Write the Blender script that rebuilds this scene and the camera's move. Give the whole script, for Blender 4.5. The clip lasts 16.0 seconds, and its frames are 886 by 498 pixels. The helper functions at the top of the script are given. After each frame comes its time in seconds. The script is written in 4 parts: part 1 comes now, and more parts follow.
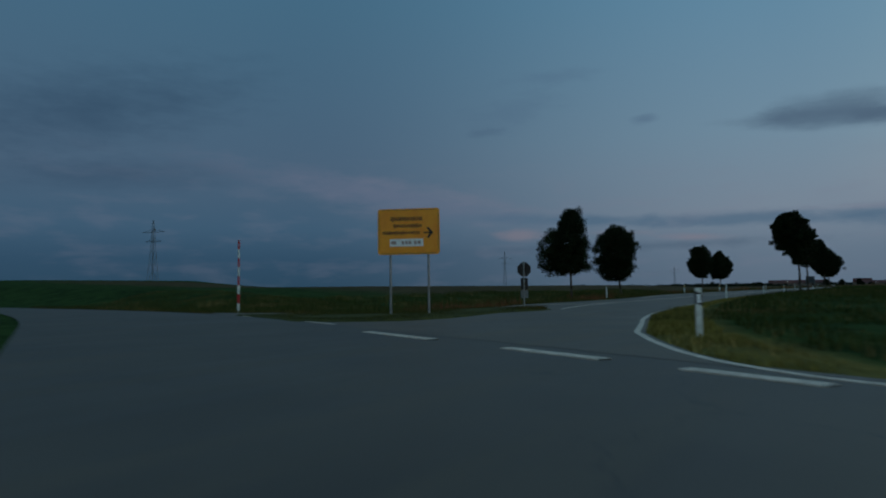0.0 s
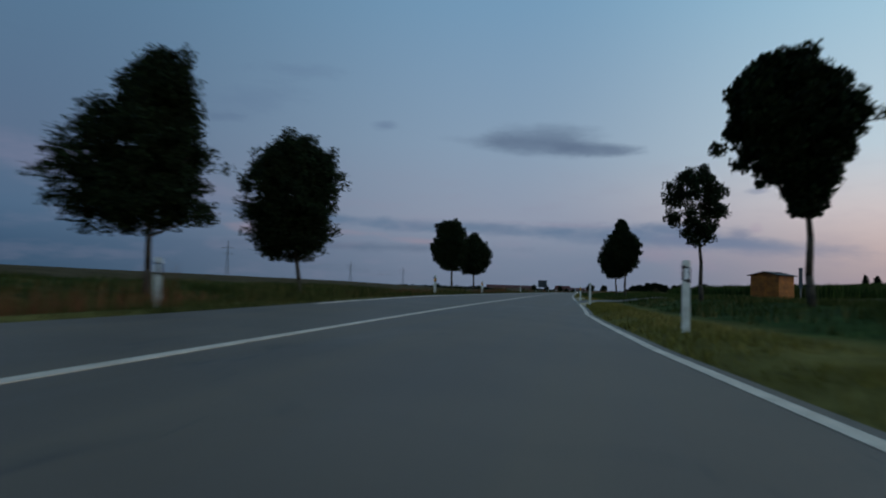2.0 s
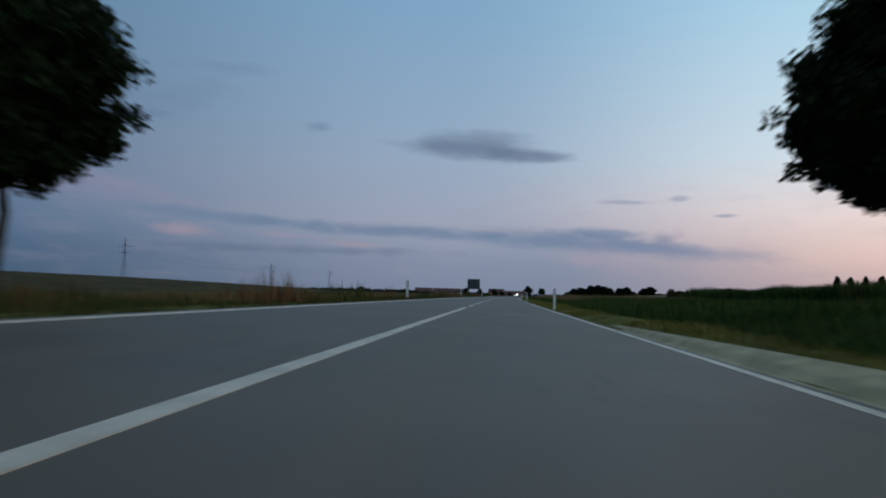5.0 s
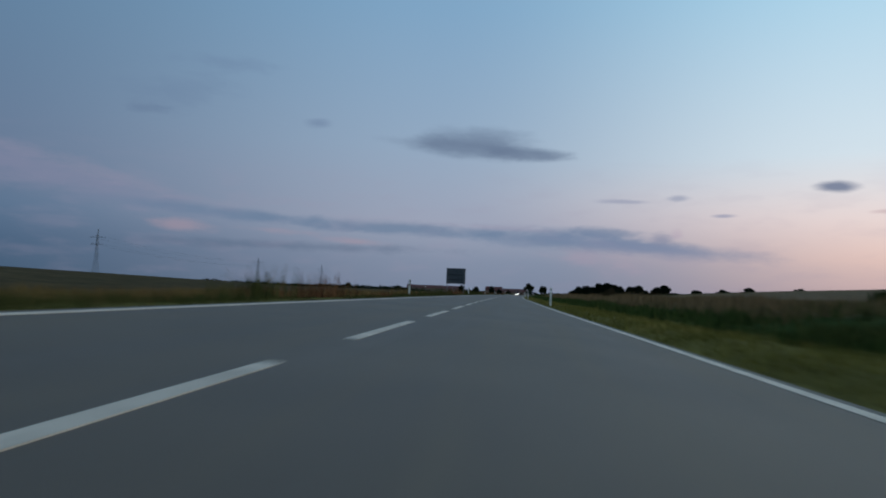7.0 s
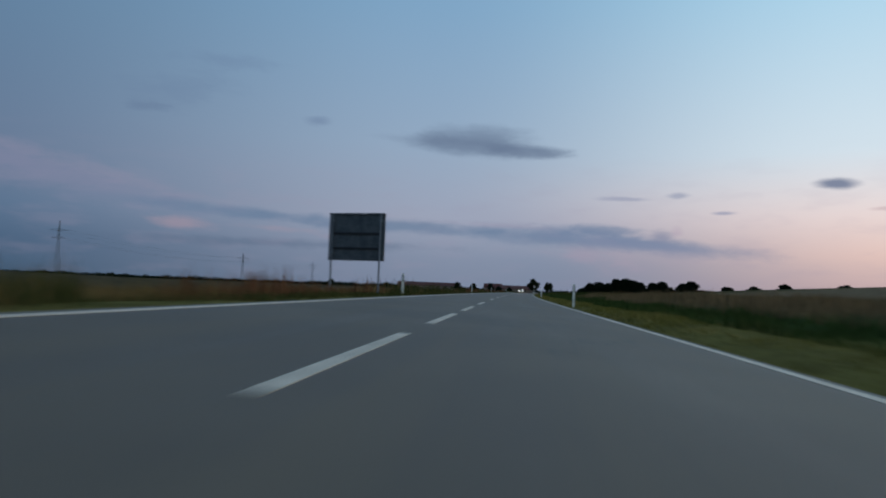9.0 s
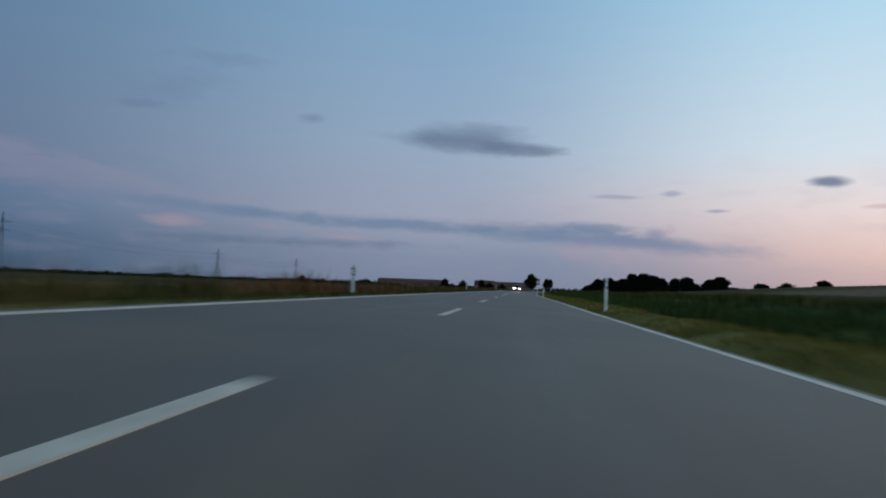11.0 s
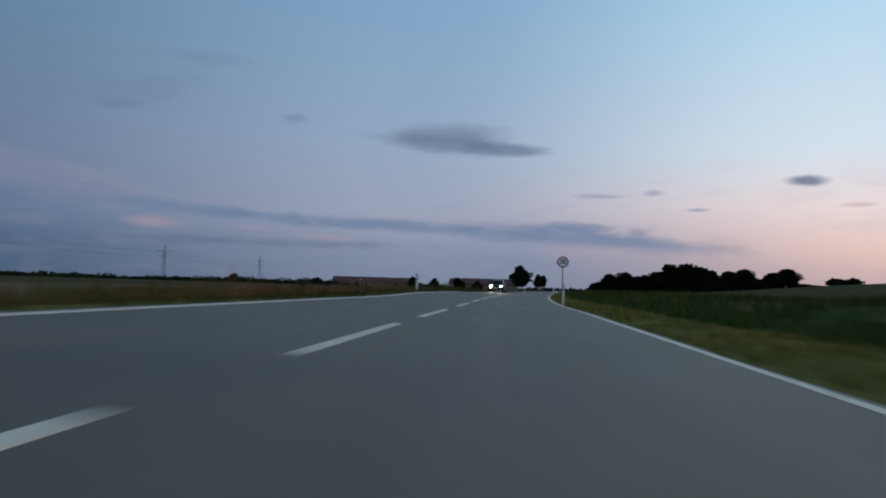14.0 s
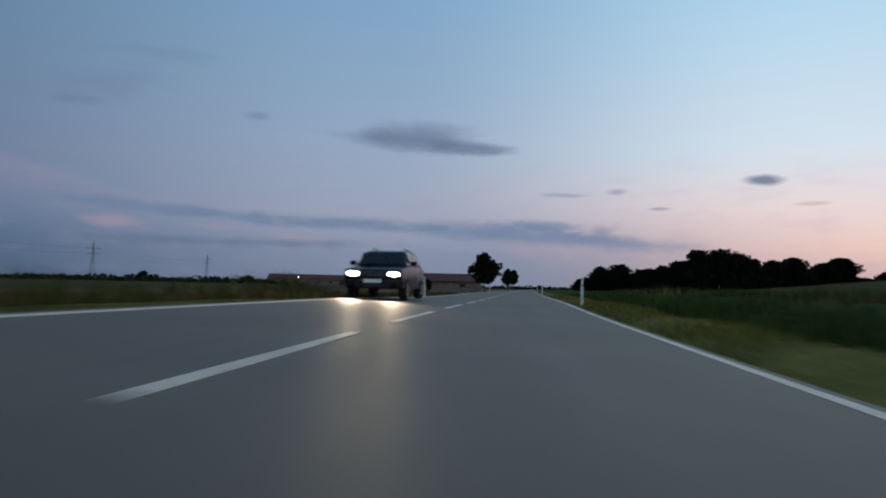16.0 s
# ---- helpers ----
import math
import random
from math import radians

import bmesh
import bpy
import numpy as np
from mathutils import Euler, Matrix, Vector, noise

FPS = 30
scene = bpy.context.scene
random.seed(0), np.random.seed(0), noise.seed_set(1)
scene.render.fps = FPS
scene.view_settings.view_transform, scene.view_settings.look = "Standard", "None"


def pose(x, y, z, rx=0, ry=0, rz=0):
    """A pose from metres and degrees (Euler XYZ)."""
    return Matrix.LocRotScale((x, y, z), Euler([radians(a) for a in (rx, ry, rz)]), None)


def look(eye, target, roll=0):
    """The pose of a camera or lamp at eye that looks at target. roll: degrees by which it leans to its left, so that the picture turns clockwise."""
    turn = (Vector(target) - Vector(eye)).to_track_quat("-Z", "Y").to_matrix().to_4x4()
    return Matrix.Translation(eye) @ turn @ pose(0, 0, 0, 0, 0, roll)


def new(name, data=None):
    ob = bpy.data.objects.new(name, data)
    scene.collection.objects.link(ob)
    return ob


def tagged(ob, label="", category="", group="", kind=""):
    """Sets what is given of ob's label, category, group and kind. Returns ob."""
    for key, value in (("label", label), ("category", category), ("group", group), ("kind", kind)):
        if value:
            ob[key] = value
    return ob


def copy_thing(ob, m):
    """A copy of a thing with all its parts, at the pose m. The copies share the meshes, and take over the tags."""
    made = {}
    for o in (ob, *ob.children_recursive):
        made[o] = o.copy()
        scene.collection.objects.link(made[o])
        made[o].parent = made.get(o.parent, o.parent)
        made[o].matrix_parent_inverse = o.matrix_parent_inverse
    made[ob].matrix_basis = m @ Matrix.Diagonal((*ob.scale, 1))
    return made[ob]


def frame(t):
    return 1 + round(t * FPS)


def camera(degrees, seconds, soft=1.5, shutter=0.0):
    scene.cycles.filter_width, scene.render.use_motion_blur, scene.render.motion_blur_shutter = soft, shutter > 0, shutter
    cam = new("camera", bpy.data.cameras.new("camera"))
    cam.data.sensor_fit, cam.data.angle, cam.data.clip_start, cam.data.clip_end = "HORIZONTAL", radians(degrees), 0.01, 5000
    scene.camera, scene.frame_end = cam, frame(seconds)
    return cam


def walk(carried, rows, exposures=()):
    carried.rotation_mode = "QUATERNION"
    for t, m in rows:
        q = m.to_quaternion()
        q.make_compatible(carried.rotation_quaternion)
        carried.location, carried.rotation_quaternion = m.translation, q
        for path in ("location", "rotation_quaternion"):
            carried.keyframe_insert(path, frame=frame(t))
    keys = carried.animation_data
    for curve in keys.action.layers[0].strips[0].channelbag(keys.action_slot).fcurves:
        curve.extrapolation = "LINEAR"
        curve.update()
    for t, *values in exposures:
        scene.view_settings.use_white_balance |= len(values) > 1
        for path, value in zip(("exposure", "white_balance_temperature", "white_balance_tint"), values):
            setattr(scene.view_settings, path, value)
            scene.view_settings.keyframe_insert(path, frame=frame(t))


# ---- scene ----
cam = camera(69.14, 16.0, soft=2.0, shutter=0.4)
PATH = [  # t, x, y, z, yaw, pitch, roll
    (0.0, 17.194, -160.931, 1.028, 35.722, 3.577, -0.7),
    (0.3, 14.477, -156.043, 0.904, 35.258, 2.889, 0.360),
    (0.5, 12.580, -152.268, 0.826, 33.269, 2.569, 1.457),
    (0.7, 10.785, -147.960, 0.754, 30.515, 2.183, 2.216),
    (0.9, 9.097, -143.522, 0.689, 27.157, 2.043, 2.928),
    (1.0, 8.239, -141.377, 0.664, 25.284, 2.120, 3.184),
    (1.1, 7.677, -139.095, 0.643, 23.846, 2.165, 3.296),
    (1.5, 5.565, -129.411, 0.581, 17.327, 2.508, 3.354),
    (2.0, 4.361, -118.675, 0.580, 12.434, 3.469, 1.720),
    (2.5, 3.348, -108.870, 0.600, 10.565, 3.677, 1.604),
    (3.0, 2.654, -99.189, 0.601, 8.852, 3.636, 1.609),
    (3.3, 2.259, -93.100, 0.595, 8.024, 3.715, 1.715),
    (3.5, 2.148, -88.953, 0.591, 7.682, 3.871, 1.438),
    (4.0, 1.862, -78.501, 0.582, 6.955, 3.708, 1.482),
    (4.2, 1.701, -74.492, 0.579, 6.770, 4.001, 1.774),
    (4.7, 1.339, -64.768, 0.575, 6.654, 3.978, 1.741),
    (5.2, 1.038, -55.249, 0.572, 6.539, 3.954, 1.708),
    (5.7, 0.805, -45.319, 0.569, 6.423, 3.931, 1.674),
    (6.3, 0.624, -31.989, 0.565, 6.284, 3.903, 1.634),
    (6.5, 0.589, -27.107, 0.565, 6.407, 4.045, 2.113),
    (7.0, 0.325, -14.063, 0.565, 6.428, 3.762, 2.219),
    (7.5, 0.000, 0.000, 0.565, 6.274, 3.605, 2.243),
    (8.0, -0.266, 14.687, 0.565, 6.263, 3.538, 2.150),
    (8.5, -0.438, 29.484, 0.565, 6.303, 3.610, 2.150),
    (9.0, -0.623, 44.273, 0.565, 6.422, 3.548, 2.150),
    (9.6, -0.735, 62.024, 0.565, 6.267, 3.496, 2.361),
    (10.1, -0.736, 76.817, 0.565, 6.138, 3.453, 2.266),
    (10.6, -0.649, 91.586, 0.565, 6.009, 3.409, 2.170),
    (11.1, -0.470, 106.308, 0.565, 5.880, 3.366, 2.074),
    (11.5, -0.259, 118.038, 0.565, 5.776, 3.331, 1.998),
    (12.0, 0.091, 132.642, 0.565, 5.592, 3.375, 1.780),
    (12.5, 0.496, 147.450, 0.565, 5.415, 3.371, 1.914),
    (13.0, 0.579, 162.499, 0.565, 5.259, 3.408, 1.776),
    (13.5, 0.794, 177.390, 0.565, 4.919, 3.393, 1.476),
    (14.0, 1.248, 192.209, 0.565, 4.464, 3.431, 1.689),
    (14.5, 1.684, 207.171, 0.565, 3.966, 3.381, 2.053),
    (15.0, 2.060, 221.400, 0.565, 3.121, 3.339, 1.882),
    (15.5, 2.950, 235.300, 0.565, 2.316, 3.328, 1.576),
    (16.0, 4.120, 249.400, 0.565, 1.465, 3.402, 1.307),
]
EXPOSURES = [  # t, stops, kelvin, tint
    (0.0, -0.7, 6320, -5), (0.5, -0.6, 6420, -2), (1.0, -0.54, 6430, -1), (1.5, -0.42, 6520, 2), (2.0, -0.27, 6660, 7),
    (2.5, -0.18, 6700, 7.5), (3.5, 0.0, 6860, 9), (9.0, 0.0, 6840, 10), (16.0, 0.0, 6780, 12)]
SKY = 1.0
ASPHALT_A, ASPHALT_B, ASPHALT_C = (97, 77, 60), (112, 91, 71), (132, 109, 86)
rows = []
for t, x, y, z, yaw, pitch, roll in PATH:
    a, p = radians(yaw), radians(pitch)
    eye = Vector((x, y, z))
    ahead = Vector((-math.sin(a) * math.cos(p), math.cos(a) * math.cos(p), math.sin(p)))
    rows.append((t, look(eye, eye + ahead, roll)))
walk(cam, rows, exposures=EXPOSURES)


# ---- sky ----
def lin(r, g, b):
    def one(c):
        c /= 255
        return c / 12.92 if c <= 0.04045 else ((c + 0.055) / 1.055) ** 2.4
    return (one(r), one(g), one(b), 1.0)


class Graph:
    """A short way to write node trees."""

    def __init__(self, tree):
        self.t = tree
        tree.nodes.clear()

    def node(self, kind):
        return self.t.nodes.new(kind)

    def put(self, socket, value):
        if hasattr(value, "is_linked"):
            self.t.links.new(value, socket)
        else:
            socket.default_value = value

    def math(self, op, a, b=0.0, c=0.0, clamp=False):
        n = self.node("ShaderNodeMath")
        n.operation, n.use_clamp = op, clamp
        for s, v in zip(n.inputs, (a, b, c)):
            self.put(s, v)
        return n.outputs[0]

    def span(self, v, a, b, c=0.0, d=1.0, smooth=True):
        n = self.node("ShaderNodeMapRange")
        n.interpolation_type, n.clamp = "SMOOTHSTEP" if smooth else "LINEAR", True
        for s, x in zip(n.inputs, (v, a, b, c, d)):
            self.put(s, x)
        return n.outputs[0]

    def mix(self, f, a, b, blend="MIX"):
        n = self.node("ShaderNodeMix")
        n.data_type, n.blend_type = "RGBA", blend
        self.put(n.inputs[0], f), self.put(n.inputs[6], a), self.put(n.inputs[7], b)
        return n.outputs[2]

    def ramp(self, f, stops):
        n = self.node("ShaderNodeValToRGB")
        e = n.color_ramp.elements
        while len(e) < len(stops):
            e.new(0.5)
        for el, (pos, col) in zip(e, stops):
            el.position, el.color = pos, col
        self.put(n.inputs[0], f)
        return n.outputs[0]

    def noise(self, vec, scale, detail=3.0, rough=0.55, distortion=0.0):
        n = self.node("ShaderNodeTexNoise")
        if vec is not None:
            self.put(n.inputs["Vector"], vec)
        for key, v in (("Scale", scale), ("Detail", detail), ("Roughness", rough), ("Distortion", distortion)):
            n.inputs[key].default_value = v
        return n.outputs[0]


world = bpy.data.worlds.new("dusk_sky")
scene.world = world
world.use_nodes = True
g = Graph(world.node_tree)
way = g.node("ShaderNodeTexCoord").outputs["Generated"]
sep = g.node("ShaderNodeSeparateXYZ")
g.put(sep.inputs[0], way)
east, north, up = sep.outputs
DEG = 180 / math.pi
elev = g.math("MULTIPLY", g.math("ARCSINE", up), DEG)
yaw = g.math("MULTIPLY", g.math("ARCTAN2", g.math("MULTIPLY", east, -1.0), north), DEG)
h = g.math("DIVIDE", elev, 90.0, clamp=True)
left = g.ramp(h, [(0.0, lin(60, 87, 115)), (0.03, lin(67, 95, 126)), (0.06, lin(83, 111, 143)), (0.11, lin(97, 119, 150)), (0.27, lin(92, 129, 163)), (1.0, lin(70, 105, 145))])
middle = g.ramp(h, [(0.0, lin(120, 134, 160)), (0.03, lin(129, 143, 169)), (0.07, lin(154, 164, 188)), (0.14, lin(146, 170, 198)), (0.27, lin(126, 166, 202)), (1.0, lin(80, 120, 168))])
right = g.ramp(h, [(0.0, lin(186, 160, 166)), (0.012, lin(206, 176, 176)), (0.04, lin(235, 203, 195)), (0.075, lin(231, 217, 219)), (0.13, lin(208, 226, 241)), (0.27, lin(168, 212, 240)), (1.0, lin(96, 140, 188))])
sky = g.mix(g.span(yaw, 50.0, 3.0), left, middle)
lowness = g.span(elev, 9.0, 2.0)
turned = g.math("ADD", yaw, g.math("MULTIPLY", lowness, 9.0))
sky = g.mix(g.span(turned, 8.0, -30.0), sky, right)
warp = g.noise(way, 9.0, 5.0, 0.6)
fine = g.noise(way, 30.0, 4.0, 0.6)
flat = g.node("ShaderNodeCombineXYZ")
g.put(flat.inputs[0], g.math("MULTIPLY", yaw, 0.32)), g.put(flat.inputs[1], g.math("MULTIPLY", elev, 1.1))
wisp = g.noise(flat.outputs[0], 1.0, 5.0, 0.58, 0.2)
ragged = g.math("ADD", g.math("MULTIPLY", g.math("SUBTRACT", warp, 0.5), 0.9), g.math("MULTIPLY", g.math("SUBTRACT", fine, 0.5), 0.6))
ragged = g.math("ADD", ragged, g.math("MULTIPLY", g.math("SUBTRACT", wisp, 0.5), 2.6))


def cloud(under, at_yaw, at_elev, wide, thick, slope, colour, strength, rag=1.0, soft=0.8):
    dy = g.math("SUBTRACT", yaw, at_yaw)
    de = g.math("SUBTRACT", g.math("SUBTRACT", elev, at_elev + 0.32), g.math("MULTIPLY", dy, slope))
    r = g.math("SQRT", g.math("ADD", g.math("POWER", g.math("DIVIDE", dy, wide), 2.0), g.math("POWER", g.math("DIVIDE", de, thick), 2.0)))
    r = g.math("SUBTRACT", r, g.math("MULTIPLY", ragged, rag))
    return g.mix(g.math("MULTIPLY", g.span(r, 1.0 + soft * 0.5, 1.0 - soft * 0.9), strength), under, colour)


ROSE, SLATE, DEEP = lin(160, 146, 164), lin(98, 124, 156), lin(100, 119, 148)
# pink veil in the west, with its brighter rim
sky = cloud(sky, 41.0, 8.0, 13.0, 1.3, 0.17, lin(134, 136, 166), 0.5, 0.6, 1.1)
sky = cloud(sky, 35.0, 8.0, 7.5, 0.5, 0.2, lin(150, 146, 170), 0.2, 0.8, 1.3)
sky = cloud(sky, 28.6, 4.3, 2.2, 0.5, 0.04, ROSE, 0.6, 0.8, 1.1)
sky = cloud(sky, 14.4, 3.8, 2.4, 0.32, 0.03, ROSE, 0.55, 0.7, 1.0)
sky = cloud(sky, 21.0, 4.35, 3.0, 0.25, 0.03, ROSE, 0.3, 0.9, 1.2)
sky = cloud(sky, 20.0, 3.1, 13.0, 0.4, -0.01, lin(86, 106, 134), 0.5, 0.8, 1.1)
sky = cloud(sky, -6.3, 3.0, 2.2, 0.9, 0.3, lin(166, 152, 174), 0.35, 1.0, 1.2)
sky = cloud(sky, -9.5, 2.7, 1.4, 0.8, 0.4, lin(172, 156, 176), 0.3, 1.0, 1.2)
# the long streak, from west to east
sky = cloud(sky, 25.0, 5.55, 9.5, 0.55, 0.05, SLATE, 0.7, 0.55, 0.9)
sky = cloud(sky, 11.0, 5.1, 9.5, 0.58, 0.02, SLATE, 0.7, 0.55, 0.9)
sky = cloud(sky, -2.0, 4.55, 8.5, 0.82, 0.06, lin(104, 128, 160), 0.8, 0.5, 0.95)
sky = cloud(sky, -11.0, 4.05, 8.5, 0.72, 0.09, lin(108, 130, 164), 0.85, 0.5, 0.95)
sky = cloud(sky, -6.9, 5.2, 4.0, 0.5, 0.04, lin(107, 129, 162), 0.75, 0.6, 0.9)
sky = cloud(sky, -12.3, 4.75, 1.3, 0.5, 0.0, lin(118, 130, 162), 0.6, 0.6, 0.9)
sky = cloud(sky, -13.6, 5.1, 0.5, 0.45, 0.0, lin(178, 166, 186), 0.5, 0.7, 0.9)
sky = cloud(sky, 2.0, 5.5, 5.0, 0.25, 0.03, lin(160, 154, 178), 0.3, 1.0, 1.0)
sky = cloud(sky, -12.0, 3.2, 9.0, 1.0, 0.05, lin(160, 154, 176), 0.25, 1.2, 1.2)
# the lens-shaped cloud
sky = cloud(sky, 4.2, 12.4, 6.4, 0.9, 0.05, DEEP, 0.62, 0.35, 0.8)
sky = cloud(sky, 3.6, 13.0, 4.6, 1.2, 0.02, DEEP, 0.62, 0.35, 0.8)
sky = cloud(sky, -0.6, 12.0, 3.6, 0.62, 0.05, DEEP, 0.7, 0.4, 0.7)
sky = cloud(sky, 9.4, 12.8, 3.0, 0.36, 0.02, DEEP, 0.26, 0.7, 1.2)
# small clouds
sky = cloud(sky, -25.2, 8.75, 1.45, 0.46, 0.03, lin(108, 122, 152), 0.9, 0.35, 0.7)
sky = cloud(sky, -9.3, 7.95, 2.4, 0.2, 0.02, lin(150, 158, 184), 0.7, 0.6)
sky = cloud(sky, -13.7, 8.2, 1.0, 0.28, 0.0, lin(146, 156, 182), 0.7, 0.6)
sky = cloud(sky, -17.2, 6.7, 1.0, 0.17, 0.0, lin(140, 148, 178), 0.7, 0.4)
sky = cloud(sky, -28.5, 6.8, 1.2, 0.18, 0.0, lin(196, 176, 184), 0.6, 0.6)
sky = cloud(sky, 17.9, 13.8, 1.1, 0.42, -0.1, lin(106, 128, 162), 0.55, 0.6, 0.9)
sky = cloud(sky, 25.5, 17.8, 4.0, 0.6, -0.04, lin(100, 124, 160), 0.28, 0.9, 1.1)
sky = cloud(sky, 29.0, 15.2, 3.6, 1.4, -0.2, lin(96, 120, 156), 0.24, 1.0, 1.2)
sky = cloud(sky, 31.8, 13.4, 1.5, 0.42, -0.05, lin(92, 114, 148), 0.35, 0.7, 0.9)
sky = cloud(sky, 65.0, 14.0, 10.0, 2.6, -0.22, lin(52, 76, 108), 0.55, 0.6, 1.7)
sky = cloud(sky, 64.0, 9.0, 9.0, 1.1, -0.05, lin(56, 80, 112), 0.4, 0.7, 1.6)
# thin uneven haze
veil = g.noise(flat.outputs[0], 0.7, 3.0, 0.5)
sky = g.mix(g.math("MULTIPLY", g.span(veil, 0.45, 0.75, 0.0, 0.16), g.span(elev, 14.0, 5.0)), sky, lin(150, 146, 172))
sky = g.mix(g.span(elev, 0.0, -6.0), sky, lin(60, 66, 70))
background = g.node("ShaderNodeBackground")
g.put(background.inputs[0], sky)
background.inputs[1].default_value = SKY
g.t.links.new(background.outputs[0], g.node("ShaderNodeOutputWorld").inputs[0])


# ---- materials ----
def material(name, build):
    m = bpy.data.materials.new(name)
    m.use_nodes = True
    q = Graph(m.node_tree)
    shader = q.node("ShaderNodeBsdfPrincipled")
    q.t.links.new(shader.outputs[0], q.node("ShaderNodeOutputMaterial").inputs[0])
    build(q, shader)
    return m


def surface(name, dark, light, scale=4.0, rough=0.7, metal=0.0, bump=0.2, bump_scale=60.0, spread=0.0, coords="Object", specular=0.5):
    """Two colours mixed by a coarse and a fine noise, with fine relief; spread: difference from object to object."""
    def build(q, s):
        v = q.node("ShaderNodeTexCoord").outputs[coords]
        f = q.math("ADD", q.math("MULTIPLY", q.noise(v, scale, 4.0), 0.65), q.math("MULTIPLY", q.noise(v, scale * 9, 3.0), 0.35))
        c = q.mix(q.span(f, 0.35, 0.65), dark, light)
        if spread:
            r = q.node("ShaderNodeObjectInfo").outputs["Random"]
            c = q.mix(1.0, c, q.ramp(r, [(0.0, (1 - spread,) * 3 + (1,)), (1.0, (1, 1, 1, 1))]), "MULTIPLY")
        q.put(s.inputs["Base Color"], c)
        q.put(s.inputs["Roughness"], q.span(f, 0.2, 0.8, rough - 0.08, rough + 0.08))
        s.inputs["Metallic"].default_value = metal
        s.inputs["Specular IOR Level"].default_value = specular
        if bump:
            b = q.node("ShaderNodeBump")
            b.inputs["Strength"].default_value, b.inputs["Distance"].default_value = bump, 0.01
            q.put(b.inputs["Height"], q.noise(v, bump_scale, 4.0))
            q.put(s.inputs["Normal"], b.outputs[0])
    return material(name, build)


def asphalt_nodes(q, s):
    v = q.node("ShaderNodeTexCoord").outputs["Object"]
    long = q.node("ShaderNodeMapping")
    q.put(long.inputs[0], v)
    long.inputs["Scale"].default_value = (1.0, 0.06, 1.0)
    streak = q.noise(long.outputs[0], 1.3, 4.0)
    patch = q.noise(v, 0.35, 4.0)
    grain = q.noise(v, 90.0, 2.0, 0.7)
    c = q.mix(q.span(patch, 0.3, 0.7), lin(*ASPHALT_A), lin(*ASPHALT_B))
    c = q.mix(q.span(streak, 0.42, 0.7, 0.0, 0.5), c, lin(*ASPHALT_C))
    crack = q.node("ShaderNodeTexVoronoi")
    crack.feature = "DISTANCE_TO_EDGE"
    bent = q.node("ShaderNodeVectorMath")
    bent.operation = "ADD"
    wobble = q.node("ShaderNodeTexNoise")
    q.put(wobble.inputs["Vector"], v)
    wobble.inputs["Scale"].default_value = 1.5
    q.put(bent.inputs[0], v), q.put(bent.inputs[1], wobble.outputs["Color"])
    q.put(crack.inputs["Vector"], bent.outputs[0])
    crack.inputs["Scale"].default_value = 0.22
    cut = q.math("MULTIPLY", q.span(crack.outputs["Distance"], 0.006, 0.002), q.span(q.noise(v, 0.12, 2.0), 0.48, 0.56))
    c = q.mix(q.math("MULTIPLY", cut, 0.4), c, (0.012, 0.012, 0.012, 1))
    c = q.mix(0.25, c, q.mix(grain, (0.025, 0.025, 0.024, 1), (0.18, 0.17, 0.155, 1)))
    q.put(s.inputs["Base Color"], c)
    q.put(s.inputs["Roughness"], q.span(q.math("ADD", streak, grain), 0.7, 1.4, 0.54, 0.68))
    s.inputs["Specular IOR Level"].default_value = 0.35
    b = q.node("ShaderNodeBump")
    b.inputs["Strength"].default_value, b.inputs["Distance"].default_value = 0.35, 0.006
    q.put(b.inputs["Height"], grain)
    q.put(s.inputs["Normal"], b.outputs[0])


